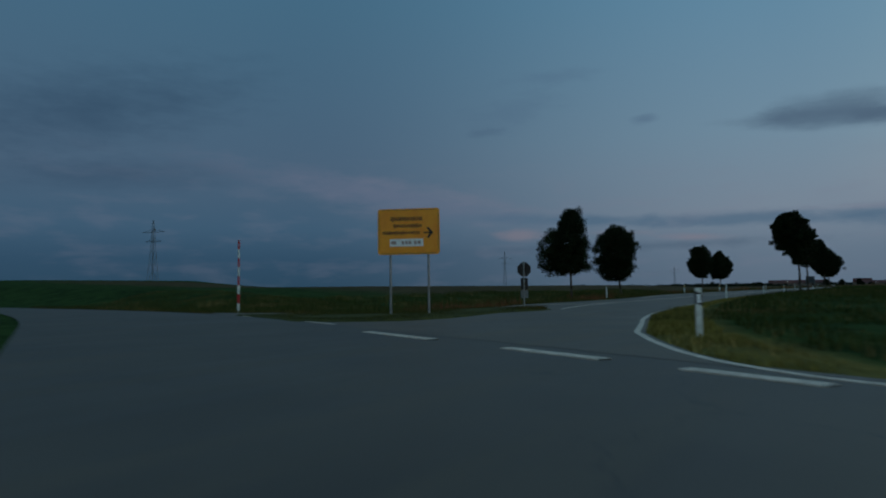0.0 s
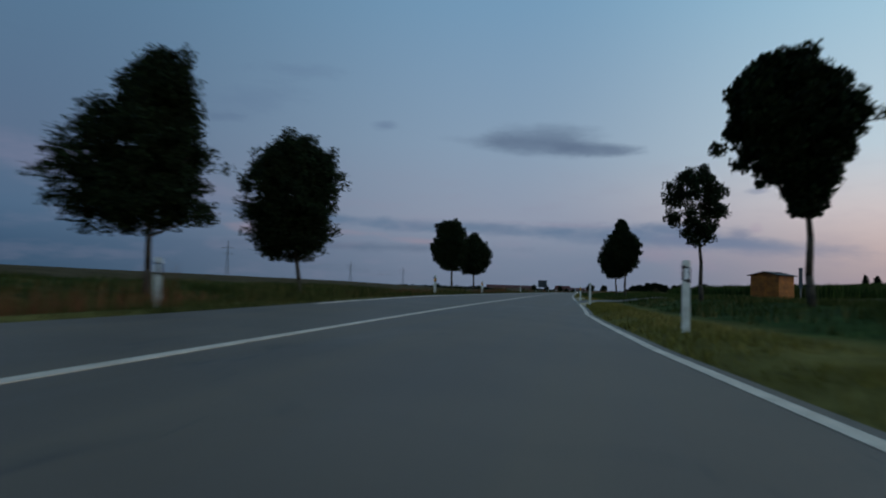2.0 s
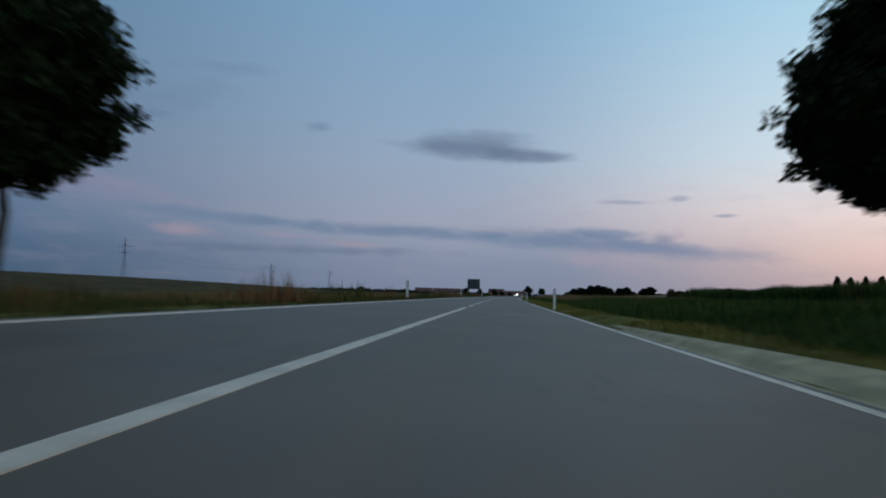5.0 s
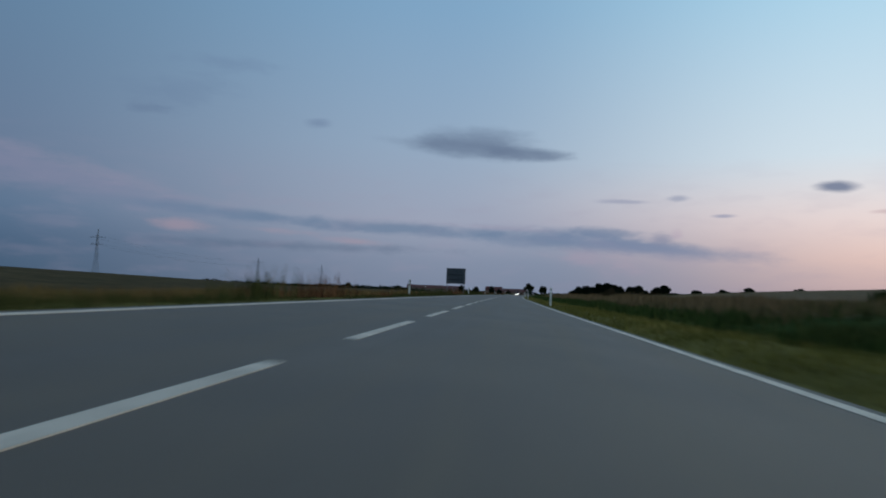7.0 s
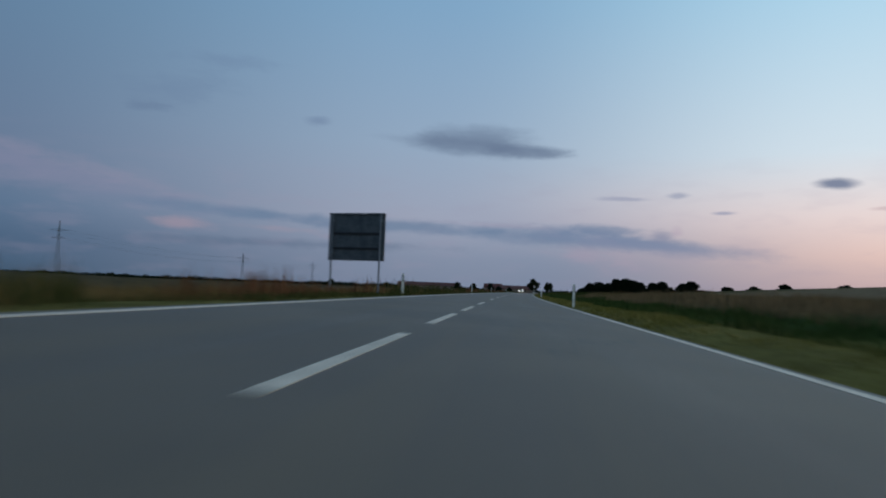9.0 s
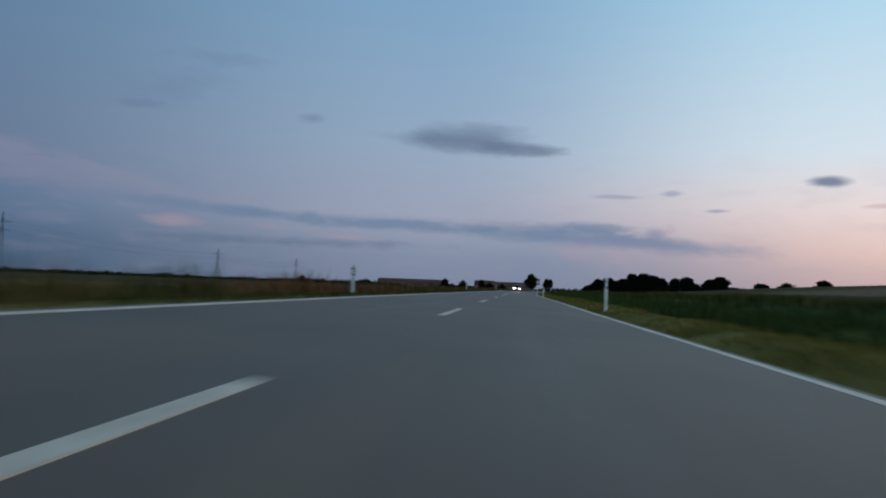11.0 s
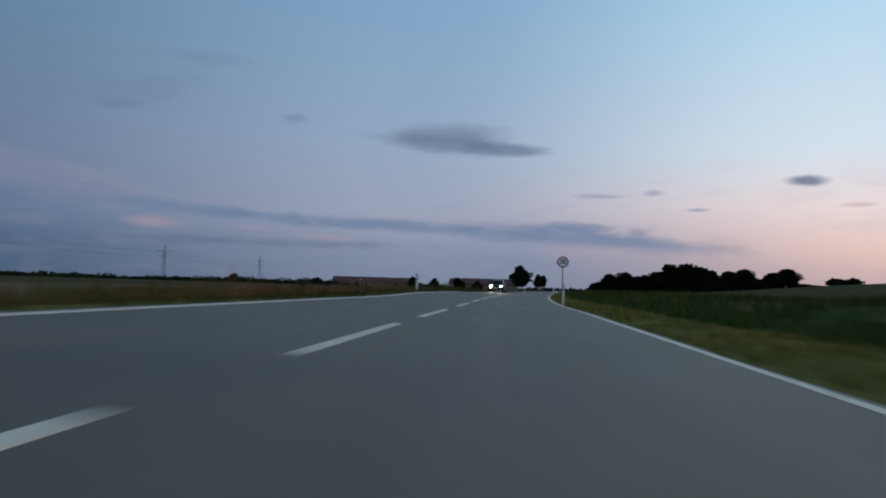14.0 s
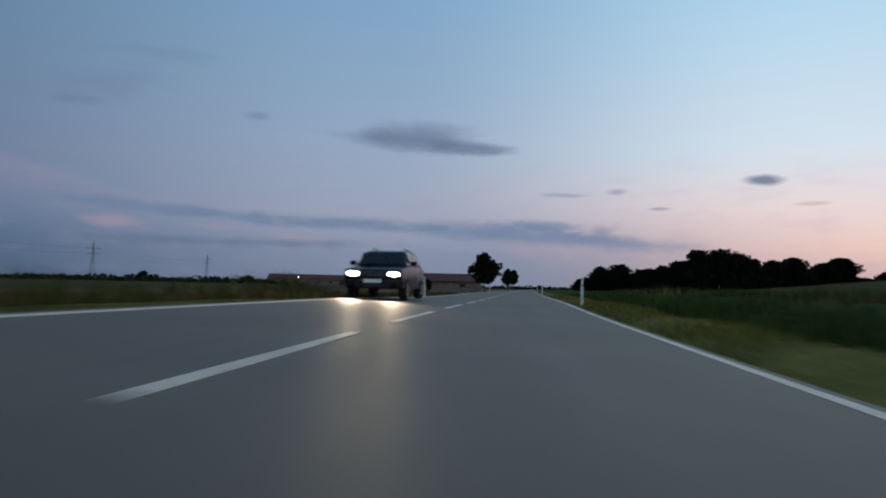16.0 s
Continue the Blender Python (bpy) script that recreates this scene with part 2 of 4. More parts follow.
def ground_nodes(q, s):
    v = q.node("ShaderNodeTexCoord").outputs["Object"]
    p = q.node("ShaderNodeSeparateXYZ")
    across = q.node("ShaderNodeUVMap")
    across.uv_map = "from_road"
    q.put(p.inputs[0], across.outputs[0])
    wander = q.math("MULTIPLY", q.math("SUBTRACT", q.noise(v, 0.3, 3.0), 0.5), 2.0)
    x = q.math("ADD", p.outputs[0], wander)
    y = q.math("ADD", p.outputs[1], q.math("MULTIPLY", wander, 6.0))
    clod = q.math("ADD", q.math("MULTIPLY", q.noise(v, 0.5, 5.0, 0.65), 0.6), q.math("MULTIPLY", q.noise(v, 6.0, 4.0, 0.7), 0.4))
    f = q.span(clod, 0.35, 0.65)
    verge = q.mix(f, lin(86, 77, 41), lin(126, 113, 63))
    weeds = q.mix(f, lin(50, 48, 28), lin(86, 80, 46))
    crop = q.mix(f, lin(36, 50, 26), lin(66, 84, 42))
    stubble = q.mix(f, lin(66, 56, 40), lin(100, 84, 60))
    soil = q.mix(f, lin(92, 76, 58), lin(136, 112, 86))
    c = q.mix(q.span(x, 5.6, 6.6), verge, crop)
    fallow = q.math("MULTIPLY", q.span(y, -8.0, 6.0), q.span(y, 120.0, 90.0))
    c = q.mix(q.math("MULTIPLY", q.span(x, 8.0, 10.0), fallow), c, soil)
    c = q.mix(q.span(x, 26.0, 30.0), c, weeds)
    c = q.mix(q.math("MULTIPLY", q.span(x, 40.0, 44.0), q.span(y, 290.0, 220.0)), c, soil)
    c = q.mix(q.span(x, 120.0, 126.0), c, crop)
    country = q.span(y, -62.0, -40.0)
    c = q.mix(q.span(x, -4.2, -5.5), c, weeds)
    c = q.mix(q.math("MULTIPLY", q.span(x, -6.0, -9.0), country), c, q.mix(q.span(y, 95.0, 140.0), stubble, soil))
    c = q.mix(q.math("MULTIPLY", q.span(x, -9.0, -14.0), q.math("SUBTRACT", 1.0, country)), c, crop)
    c = q.mix(q.math("MULTIPLY", q.span(x, -26.0, -31.0), q.span(y, -112.0, -94.0)), c, stubble)
    c = q.mix(q.span(x, -120.0, -135.0), c, crop)
    q.put(s.inputs["Base Color"], c)
    s.inputs["Roughness"].default_value, s.inputs["Specular IOR Level"].default_value = 1.0, 0.02
    b = q.node("ShaderNodeBump")
    b.inputs["Strength"].default_value, b.inputs["Distance"].default_value = 0.8, 0.15
    q.put(b.inputs["Height"], clod)
    q.put(s.inputs["Normal"], b.outputs[0])


def blade_material(name, dark, light, dry):
    def build(q, s):
        v = q.node("ShaderNodeTexCoord").outputs["Object"]
        r = q.node("ShaderNodeNewGeometry").outputs["Random Per Island"]
        c = q.mix(r, dark, light)
        c = q.mix(q.math("MULTIPLY", q.span(q.noise(v, 0.25, 3.0), 0.45, 0.7), q.span(r, 0.3, 0.9)), c, dry)
        q.put(s.inputs["Base Color"], c)
        s.inputs["Roughness"].default_value, s.inputs["Specular IOR Level"].default_value = 0.95, 0.03
    return material(name, build)


def glow(name, colour, strength):
    def build(q, s):
        s.inputs["Base Color"].default_value = (0.8, 0.8, 0.8, 1)
        s.inputs["Emission Color"].default_value, s.inputs["Emission Strength"].default_value = colour, strength
    return material(name, build)


asphalt = material("worn_asphalt", asphalt_nodes)
# Same asphalt, darker: the crossroad's lack of headlight is put into the colour.
ASPHALT_A, ASPHALT_B, ASPHALT_C = (86, 70, 57), (100, 83, 67), (118, 99, 80)
asphalt_unlit = material("unlit_asphalt", asphalt_nodes)
ground_cover = material("field_soil_and_grass", ground_nodes)
gravel = surface("pale_gravel", lin(164, 138, 100), lin(206, 178, 136), 3.0, 0.9, bump=0.6)
turf = surface("island_turf", lin(52, 54, 26), lin(92, 88, 44), 2.0, 0.95, bump=0.6, specular=0.1)
line_paint = surface("road_paint", lin(190, 166, 144), lin(238, 213, 190), 5.0, 0.55, bump=0.3)
worn_paint = surface("worn_road_paint", lin(118, 112, 100), lin(178, 172, 158), 3.0, 0.7, bump=0.4)
post_white = surface("post_plastic", lin(196, 196, 186), lin(232, 232, 224), 6.0, 0.45, bump=0.05)
post_black = surface("black_plastic", lin(16, 16, 17), lin(30, 30, 32), 6.0, 0.4, bump=0.05)
reflector_white = surface("white_reflector", lin(236, 238, 240), lin(250, 250, 250), 20.0, 0.18, bump=0.1)
reflector_amber = surface("amber_reflector", lin(240, 160, 20), lin(250, 186, 40), 20.0, 0.18, bump=0.1)
sign_yellow = surface("yellow_sheeting", lin(240, 146, 8), lin(250, 164, 20), 1.5, 0.35, bump=0.03)
sign_white = surface("white_sheeting", lin(226, 226, 222), lin(244, 244, 240), 2.0, 0.35, bump=0.03)
sign_black = surface("black_lettering", lin(18, 16, 14), lin(32, 28, 22), 5.0, 0.5, bump=0.0)
sign_lettering = surface("worn_brown_lettering", lin(78, 46, 10), lin(104, 62, 14), 6.0, 0.5, bump=0.0)
sign_faded = surface("faded_lettering", lin(150, 122, 112), lin(176, 150, 138), 6.0, 0.5, bump=0.0)
sign_red = surface("red_sheeting", lin(160, 16, 20), lin(188, 26, 28), 3.0, 0.35, bump=0.03)
sign_back = surface("grey_sign_back", lin(70, 76, 80), lin(94, 100, 104), 2.0, 0.45, 0.5, 0.05)
sign_back_dark = surface("weathered_sign_back", lin(44, 38, 36), lin(64, 56, 52), 3.0, 0.6, 0.3, 0.05)
galvanised = surface("galvanised_steel", lin(122, 126, 128), lin(158, 160, 160), 9.0, 0.4, 0.7, 0.05)
bark = surface("tree_bark", lin(46, 38, 30), lin(84, 72, 58), 5.0, 0.9, bump=0.8, bump_scale=25.0)
timber = surface("orange_stained_boards", lin(150, 82, 24), lin(204, 122, 44), 2.5, 0.6, bump=0.3, spread=0.25)
roof_felt = surface("dark_roof_felt", lin(38, 34, 32), lin(60, 54, 50), 3.0, 0.85, bump=0.4)
roof_tile = surface("red_roof_tiles", lin(74, 36, 32), lin(104, 54, 46), 2.0, 0.8, bump=0.4)
plaster = surface("weathered_plaster", lin(104, 92, 84), lin(132, 118, 106), 1.0, 0.85, bump=0.2)
window_glass = surface("dark_window", lin(20, 24, 30), lin(34, 40, 48), 2.0, 0.1, bump=0.0)
# Steel grey, lightened and blued to put the pylons' distance haze into the colour.
steel_hazed = surface("hazed_lattice_steel", lin(98, 106, 114), lin(124, 132, 140), 2.0, 0.5, 0.6, 0.0)
car_paint = surface("dark_car_paint", lin(30, 25, 28), lin(42, 35, 38), 1.0, 0.28, 0.3, 0.0)
car_glass = surface("car_glass", lin(12, 13, 15), lin(20, 21, 24), 2.0, 0.12, bump=0.0, specular=0.25)
rubber = surface("tyre_rubber", lin(18, 18, 18), lin(30, 30, 30), 12.0, 0.85, bump=0.3)
alloy = surface("wheel_alloy", lin(120, 122, 126), lin(160, 162, 166), 12.0, 0.3, 0.9, 0.0)
headlamp_glow = glow("lit_headlamp", (1.0, 0.93, 0.8, 1), 32.0)
plate_white = surface("plate_white", lin(228, 226, 214), lin(242, 240, 230), 4.0, 0.4, bump=0.0)
yard_glow = glow("yard_lamp_light", (0.95, 0.97, 1.0, 1), 60.0)
verge_blades = blade_material("verge_grass_blades", lin(92, 84, 40), lin(146, 134, 68), lin(184, 156, 98))
west_blades = blade_material("rough_verge_blades", lin(50, 54, 28), lin(88, 88, 48), lin(124, 98, 62))
rusty_blades = blade_material("rusty_seed_heads", lin(88, 56, 38), lin(140, 94, 66), lin(120, 92, 56))
tall_blades = blade_material("tall_field_grass_blades", lin(42, 52, 26), lin(82, 88, 44), lin(150, 126, 82))
maize_blades = blade_material("maize_leaves", lin(44, 56, 28), lin(80, 96, 48), lin(104, 96, 56))
dry_blades = blade_material("dry_meadow_blades", lin(104, 86, 62), lin(160, 128, 94), lin(84, 82, 46))
weed_blades = blade_material("dark_weed_blades", lin(72, 54, 36), lin(132, 100, 66), lin(150, 116, 78))
straw_blades = blade_material("ripe_cereal_blades", lin(100, 80, 48), lin(158, 126, 82), lin(84, 74, 44))


def leaf_material(name, dark, light):
    def build(q, s):
        r = q.node("ShaderNodeNewGeometry").outputs["Random Per Island"]
        q.put(s.inputs["Base Color"], q.mix(r, dark, light))
        s.inputs["Roughness"].default_value, s.inputs["Specular IOR Level"].default_value = 0.8, 0.1
    return material(name, build)


leaves = leaf_material("linden_leaves", lin(18, 26, 14), lin(40, 52, 26))
leaves_brown = leaf_material("withered_bush_leaves", lin(44, 40, 26), lin(84, 70, 46))
leaves_far = leaf_material("copse_leaves", lin(16, 23, 14), lin(32, 42, 24))


# ---- mesh helpers ----
def link_mesh(name, mesh, material=None, parent=None, label=""):
    ob = new(name, mesh)
    if material is not None and not mesh.materials:
        mesh.materials.append(material)
    if parent is not None:
        ob.parent = parent
    if label:
        ob["label"] = label
    return ob


def part(name, bm, material, parent, label="", smooth=False):
    mesh = bpy.data.meshes.new(name)
    if smooth:
        for f in bm.faces:
            f.smooth = True
    bm.to_mesh(mesh)
    bm.free()
    return link_mesh(name, mesh, material, parent, label)


def raw(name, verts, faces, material, parent=None, smooth=False):
    mesh = bpy.data.meshes.new(name)
    mesh.from_pydata([tuple(map(float, v)) for v in verts], [], [tuple(map(int, f)) for f in faces])
    if smooth:
        mesh.polygons.foreach_set("use_smooth", [True] * len(mesh.polygons))
    mesh.update()
    return link_mesh(name, mesh, material, parent)


def thing(name, at, turn=0.0, label="", category="", group="", kind=""):
    ob = new(name)
    ob.empty_display_size = 0.2
    ob.matrix_basis = pose(at[0], at[1], at[2], 0, 0, turn)
    return tagged(ob, label, category, group, kind)


def box(size, at=(0, 0, 0), bevel=0.0, rot=None):
    bm = bmesh.new()
    m = Matrix.Translation(at) @ (rot or Matrix()) @ Matrix.Diagonal((*size, 1))
    bmesh.ops.create_cube(bm, size=1.0, matrix=m)
    if bevel:
        bmesh.ops.bevel(bm, geom=bm.edges[:], offset=bevel, segments=2, profile=0.7, affect="EDGES")
    return bm


def tube(a, b, r0, r1=None, sides=10):
    a, b = Vector(a), Vector(b)
    bm = bmesh.new()
    d = b - a
    m = Matrix.Translation((a + b) / 2) @ d.to_track_quat("Z", "Y").to_matrix().to_4x4()
    bmesh.ops.create_cone(bm, cap_ends=True, segments=sides, radius1=r0, radius2=r0 if r1 is None else r1, depth=d.length, matrix=m)
    return bm


def join(*bms):
    out = bms[0]
    for other in bms[1:]:
        mesh = bpy.data.meshes.new("tmp")
        other.to_mesh(mesh)
        other.free()
        out.from_mesh(mesh)
        bpy.data.meshes.remove(mesh)
    return out


def prism(outline, depth, bevel=0.0):
    """A flat outline in x and z, given thickness along y, its middle at y = 0."""
    bm = bmesh.new()
    vs = [bm.verts.new((x, -depth / 2, z)) for x, z in outline]
    f = bm.faces.new(vs)
    ext = bmesh.ops.extrude_face_region(bm, geom=[f])
    bmesh.ops.translate(bm, vec=(0, depth, 0), verts=[v for v in ext["geom"] if isinstance(v, bmesh.types.BMVert)])
    bmesh.ops.recalc_face_normals(bm, faces=bm.faces[:])
    if bevel:
        bmesh.ops.bevel(bm, geom=bm.edges[:], offset=bevel, segments=2, profile=0.7, affect="EDGES")
    return bm


def ring(n, r, phase=0.0):
    return [(r * math.cos(2 * math.pi * (i + phase) / n), r * math.sin(2 * math.pi * (i + phase) / n)) for i in range(n)]


# ---- the lie of the land ----
def ease(v, a, b):
    t = np.clip((np.asarray(v, float) - a) / (b - a), 0, 1)
    return t * t * (3 - 2 * t)


MID_Y = [-139, -134, -128, -122, -114, -106, -97, -88, -79, -68, -24, -12, 17, 48, 75, 100, 124, 152, 166, 197, 212, 226, 242, 257, 300, 350, 400, 480, 545, 700, 1000, 1600]
MID_X = [5.5, 4.2, 2.1, 1.68, 1.2, 0.92, 0.72, 0.58, 0.35, 0.0, -0.95, -1.15, -1.55, -1.76, -1.85, -1.8, -1.55, -0.98, -0.78, -0.12, 0.42, 0.95, 1.9, 3.1, 7.3, 12.4, 18.0, 27.5, 35.2, 53.5, 89.0, 160.0]
_fy = np.arange(-139, 1600.1, 1.0)
_fx = np.interp(_fy, MID_Y, MID_X)
_fx = np.convolve(np.pad(_fx, 12, mode="reflect", reflect_type="odd"), np.hanning(27)[1:-1] / np.hanning(27)[1:-1].sum(), "valid")


def mid(y):
    """The country road's middle line."""
    return np.interp(y, _fy, _fx)


EDGE_R_Y = [-153.2, -152.5, -151.5, -150.4, -148.6, -146.4, -143, -139.7, -134, -127, -118, -110, -103, -97]
EDGE_R_X = [17.5, 16.1, 15.0, 14.2, 13.2, 12.15, 11.12, 10.05, 8.52, 7.3, 6.1, 5.25, 4.76, 4.42]
EDGE_L_Y = [-139.3, -138.2, -136.5, -133.5, -130, -127, -122.5, -118, -110, -104, -100]
EDGE_L_X = [-15.2, -12.5, -9.2, -5.8, -3.5, -2.5, -1.9, -1.75, -1.8, -2.05, -2.2]
RIGHT, LEFT, LANE = 3.75, -2.92, 1.5


def edge_r(y):
    return np.where(np.asarray(y) < -97, np.interp(y, EDGE_R_Y, EDGE_R_X), mid(y) + RIGHT)


def edge_l(y):
    y = np.asarray(y, float)
    cross = 3.5 - (y + 147.1) * 0.925 / 0.38
    return np.where(y < -139.3, cross, np.where(y < -100, np.interp(y, EDGE_L_Y, EDGE_L_X), mid(y) + LEFT))


def north_of_crossroad(x, y):
    x, y = np.asarray(x, float) - 3.5, np.asarray(y, float) + 147.1
    s = np.clip(y * 0.38 - x * 0.925 - 6, 0, None)
    return x * 0.38 + y * 0.925 + np.where(s < 50, s * s / 260, 9.6 + (s - 50) * 0.385)


def crossroad(s, d):
    """A point of the crossing road: s metres along, d metres north of its edge line."""
    b = max(s - 6, 0)
    d = d - (b * b / 260 if b < 50 else 9.6 + (b - 50) * 0.385)
    return (3.5 - 0.925 * s + 0.38 * d, -147.1 + 0.38 * s + 0.925 * d)


def land(x, y):
    """Height of the land, with the banked road, its verges and the gently rising fields."""
    x, y = np.asarray(x, float), np.asarray(y, float)
    u = x - mid(y)
    k = ease(y, -147, -128)
    over = x - edge_r(y)
    bank = -(0.05 + 0.02 * ease(y, 212, 224) * (1 - ease(y, 238, 250))) * (1 - 0.7 * ease(y, 262, 285)) * (np.clip(u, np.interp(y, [-130, -112], [-1.2, LEFT - 0.2]), RIGHT + 0.2) - LANE) * k * np.where(u < LANE, 0.15 + 0.85 * ease(y, -116, -88), 1.0)
    bank = bank + k * ease(over, 0.2, 0.9) * 0.13
    bank = bank + ease(y, -140, -110) * ease(u, 5.5, 10) * 0.4
    bank = bank + ease(u, 12, 150) * 7.2 * ease(y, -150, -70) * (1 - 0.8 * ease(y, 400, 560))
    bank = bank - ease(-u, 3.6, 9) * 0.4 * k
    bank = bank + ease(-u, 10, 55) * 1.8 * (1 - 0.7 * ease(y, 10, 160)) * ease(north_of_crossroad(x, y), 2, 14)
    west_rise = ease(-(y + 129 - 0.7 * (5.6 - x)), 5, 35) * ease(-u, 45, 180) * ease(north_of_crossroad(x, y), 2, 16)
    return bank + 3.1 * west_rise


ISLAND = [(0.2, -146.1), (2.0, -146.0), (3.7, -144.7), (4.15, -142.7), (3.95, -140.7), (3.55, -139.0), (3.4, -137.4), (3.6, -135.9), (3.8, -134.6), (3.7, -133.5), (3.1, -132.7), (2.2, -132.2), (0.5, -132.0), (-1.3, -132.7), (-3.6, -135.5), (-6.0, -138.9), (-8.0, -141.4), (-8.2, -142.2), (-7.6, -142.7), (-3.0, -144.6)]


def on_island(x, y, shrink=1.0):
    """Whether points lie on the grass triangle between the two arms of the junction."""
    x, y = np.asarray(x, float), np.asarray(y, float)
    mx, my = sum(p[0] for p in ISLAND) / len(ISLAND), sum(p[1] for p in ISLAND) / len(ISLAND)
    x, y = mx + (x - mx) / shrink, my + (y - my) / shrink
    inside = np.zeros(x.shape, bool)
    for (x0, y0), (x1, y1) in zip(ISLAND, ISLAND[1:] + ISLAND[:1]):
        if y0 != y1:
            inside ^= ((y0 > y) != (y1 > y)) & (x < x0 + (y - y0) * (x1 - x0) / (y1 - y0))
    return inside


def on_road(x, y):
    x, y = np.asarray(x, float), np.asarray(y, float)
    country = (x > edge_l(y) - 0.25) & (x < edge_r(y) + 0.25) & (y > -153)
    d = north_of_crossroad(x, y)
    return country | ((d < 0.3) & (d > -8.3))


def z_at(x, y):
    return float(land(x, y))


SOUTH = [(4.0, -86.5), (4.45, -84.2), (4.75, -82.2), (5.3, -79.4), (6.7, -77.4), (9, -76.2), (20, -72), (40, -65), (80, -50)]
INNER = [(4.0, -78.3), (4.45, -78.2), (4.75, -78.5), (5.3, -79.4), (6.7, -77.4), (9, -76.2), (20, -72), (40, -65), (80, -50)]
NORTH = [(4.0, -65.4), (4.45, -69.0), (4.75, -70.6), (5.3, -71.2), (6.7, -71.9), (9, -71.9), (20, -68.2), (40, -61), (80, -46)]
TRACK_X, TRACK_S, TRACK_N = [p[0] for p in SOUTH], [p[1] for p in SOUTH], [p[1] for p in NORTH]


def on_track(x, y, margin=0.0):
    return (x > 3.5) & (x < 80) & (y > np.interp(x, TRACK_X, TRACK_S) - margin) & (y < np.interp(x, TRACK_X, TRACK_N) + margin)


# ground: one sheet to the horizon
gx = np.unique(np.concatenate([[-3500, -2200, -1400, -900, -600, -400, -280, -200, -150, -120, -100, -85, -72], np.arange(-62, -14, 3.0), np.arange(-14, 30, 0.5), np.arange(30, 130, 5.0), [140, 170, 210, 280, 380, 520, 800, 1200, 2000, 3500]]))
gy = np.unique(np.concatenate([[-1500, -800, -450, -300, -240, -210, -190], np.arange(-176, -100, 0.75), np.arange(-100, 290, 2.0), np.arange(290, 640, 8.0), np.arange(640, 1000, 40.0), [1000, 1200, 1500, 2000, 2800, 4000]]))
X, Y = np.meshgrid(gx, gy)
Z = land(X, Y)
rough = np.array([noise.noise((x * 0.35, y * 0.35, 0.0)) for x, y in zip(X.ravel(), Y.ravel())]).reshape(X.shape)
Z = Z + np.where(on_road(X, Y), -0.07, np.where(on_track(X, Y, 1.2), -0.015, 0.035 * rough)) - 0.12 * ease(Y, 290, 330) * ease(60 - np.abs(X - mid(Y)), 0, 30)
n, m = len(gx), len(gy)
idx = np.arange(n * m).reshape(m, n)
faces = np.stack([idx[:-1, :-1], idx[:-1, 1:], idx[1:, 1:], idx[1:, :-1]], -1).reshape(-1, 4)
ground = raw("ground", np.stack([X, Y, Z], -1).reshape(-1, 3), faces, ground_cover, smooth=True)
off_road = np.where(Y < -100, np.where(X > (edge_l(Y) + edge_r(Y)) / 2, X - edge_r(Y) + RIGHT, X - edge_l(Y) + LEFT), X - mid(Y))
uv = np.stack([off_road, Y], -1).reshape(-1, 2)[faces.ravel()]
ground.data.uv_layers.new(name="from_road").data.foreach_set("uv", uv.ravel().astype(np.float32))
tagged(ground, "flat farmland with grass verges, green crops and pale stubble", "ground", kind="structure")

# country road
ry = np.concatenate([np.arange(-152.8, -97, 0.4), np.arange(-97, 300, 1.5), np.arange(300, 1600, 8.0)])
verts, faces = [], []
cols = 25
for y in ry:
    a, b = float(edge_l(y)) - 0.2, float(edge_r(y)) + 0.2
    for i in range(cols):
        x = a + (b - a) * i / (cols - 1)
        verts.append((x, y, z_at(x, y)))
for j in range(len(ry) - 1):
    for i in range(cols - 1):
        p = j * cols + i
        faces.append((p, p + 1, p + cols + 1, p + cols))
road = tagged(raw("road", verts, faces, asphalt, smooth=True), "grey worn asphalt country road with white markings", "road", kind="structure")

# crossing road
verts, faces = [], []
steps = list(range(-220, 0, 10)) + list(range(0, 70, 3)) + list(range(70, 261, 10))
for s in steps:
    for d in (0.2, -4.0, -8.2):
        px, py = crossroad(s, d)
        verts.append((px, py, z_at(px, py) - 0.005))
for j in range(len(steps) - 1):
    for i in range(2):
        p = j * 3 + i
        faces.append((p, p + 3, p + 4, p + 1))
cross_road = tagged(raw("road_crossing", verts, faces, asphalt_unlit), "worn grey asphalt crossroad at the junction mouth", "road", kind="structure")

# grass triangle of the junction
def island():
    n = len(ISLAND)
    mx, my = sum(p[0] for p in ISLAND) / n, sum(p[1] for p in ISLAND) / n
    verts, faces = [], []
    rings = ((1.0, -0.02), (0.985, 0.035), (0.9, 0.06), (0.7, 0.075), (0.4, 0.085), (0.1, 0.085))
    for shrink, lift in rings:
        for px, py in ISLAND:
            qx, qy = mx + (px - mx) * shrink, my + (py - my) * shrink
            verts.append((qx, qy, z_at(qx, qy) + lift))
    for k in range(len(rings) - 1):
        for i in range(n):
            j = (i + 1) % n
            faces.append((k * n + i, k * n + j, (k + 1) * n + j, (k + 1) * n + i))
    faces.append(tuple((len(rings) - 1) * n + i for i in range(n)))
    tagged(raw("traffic_island", verts, faces, turf, smooth=True), "grass triangle between the arms of the junction", "traffic island", kind="structure")


island()

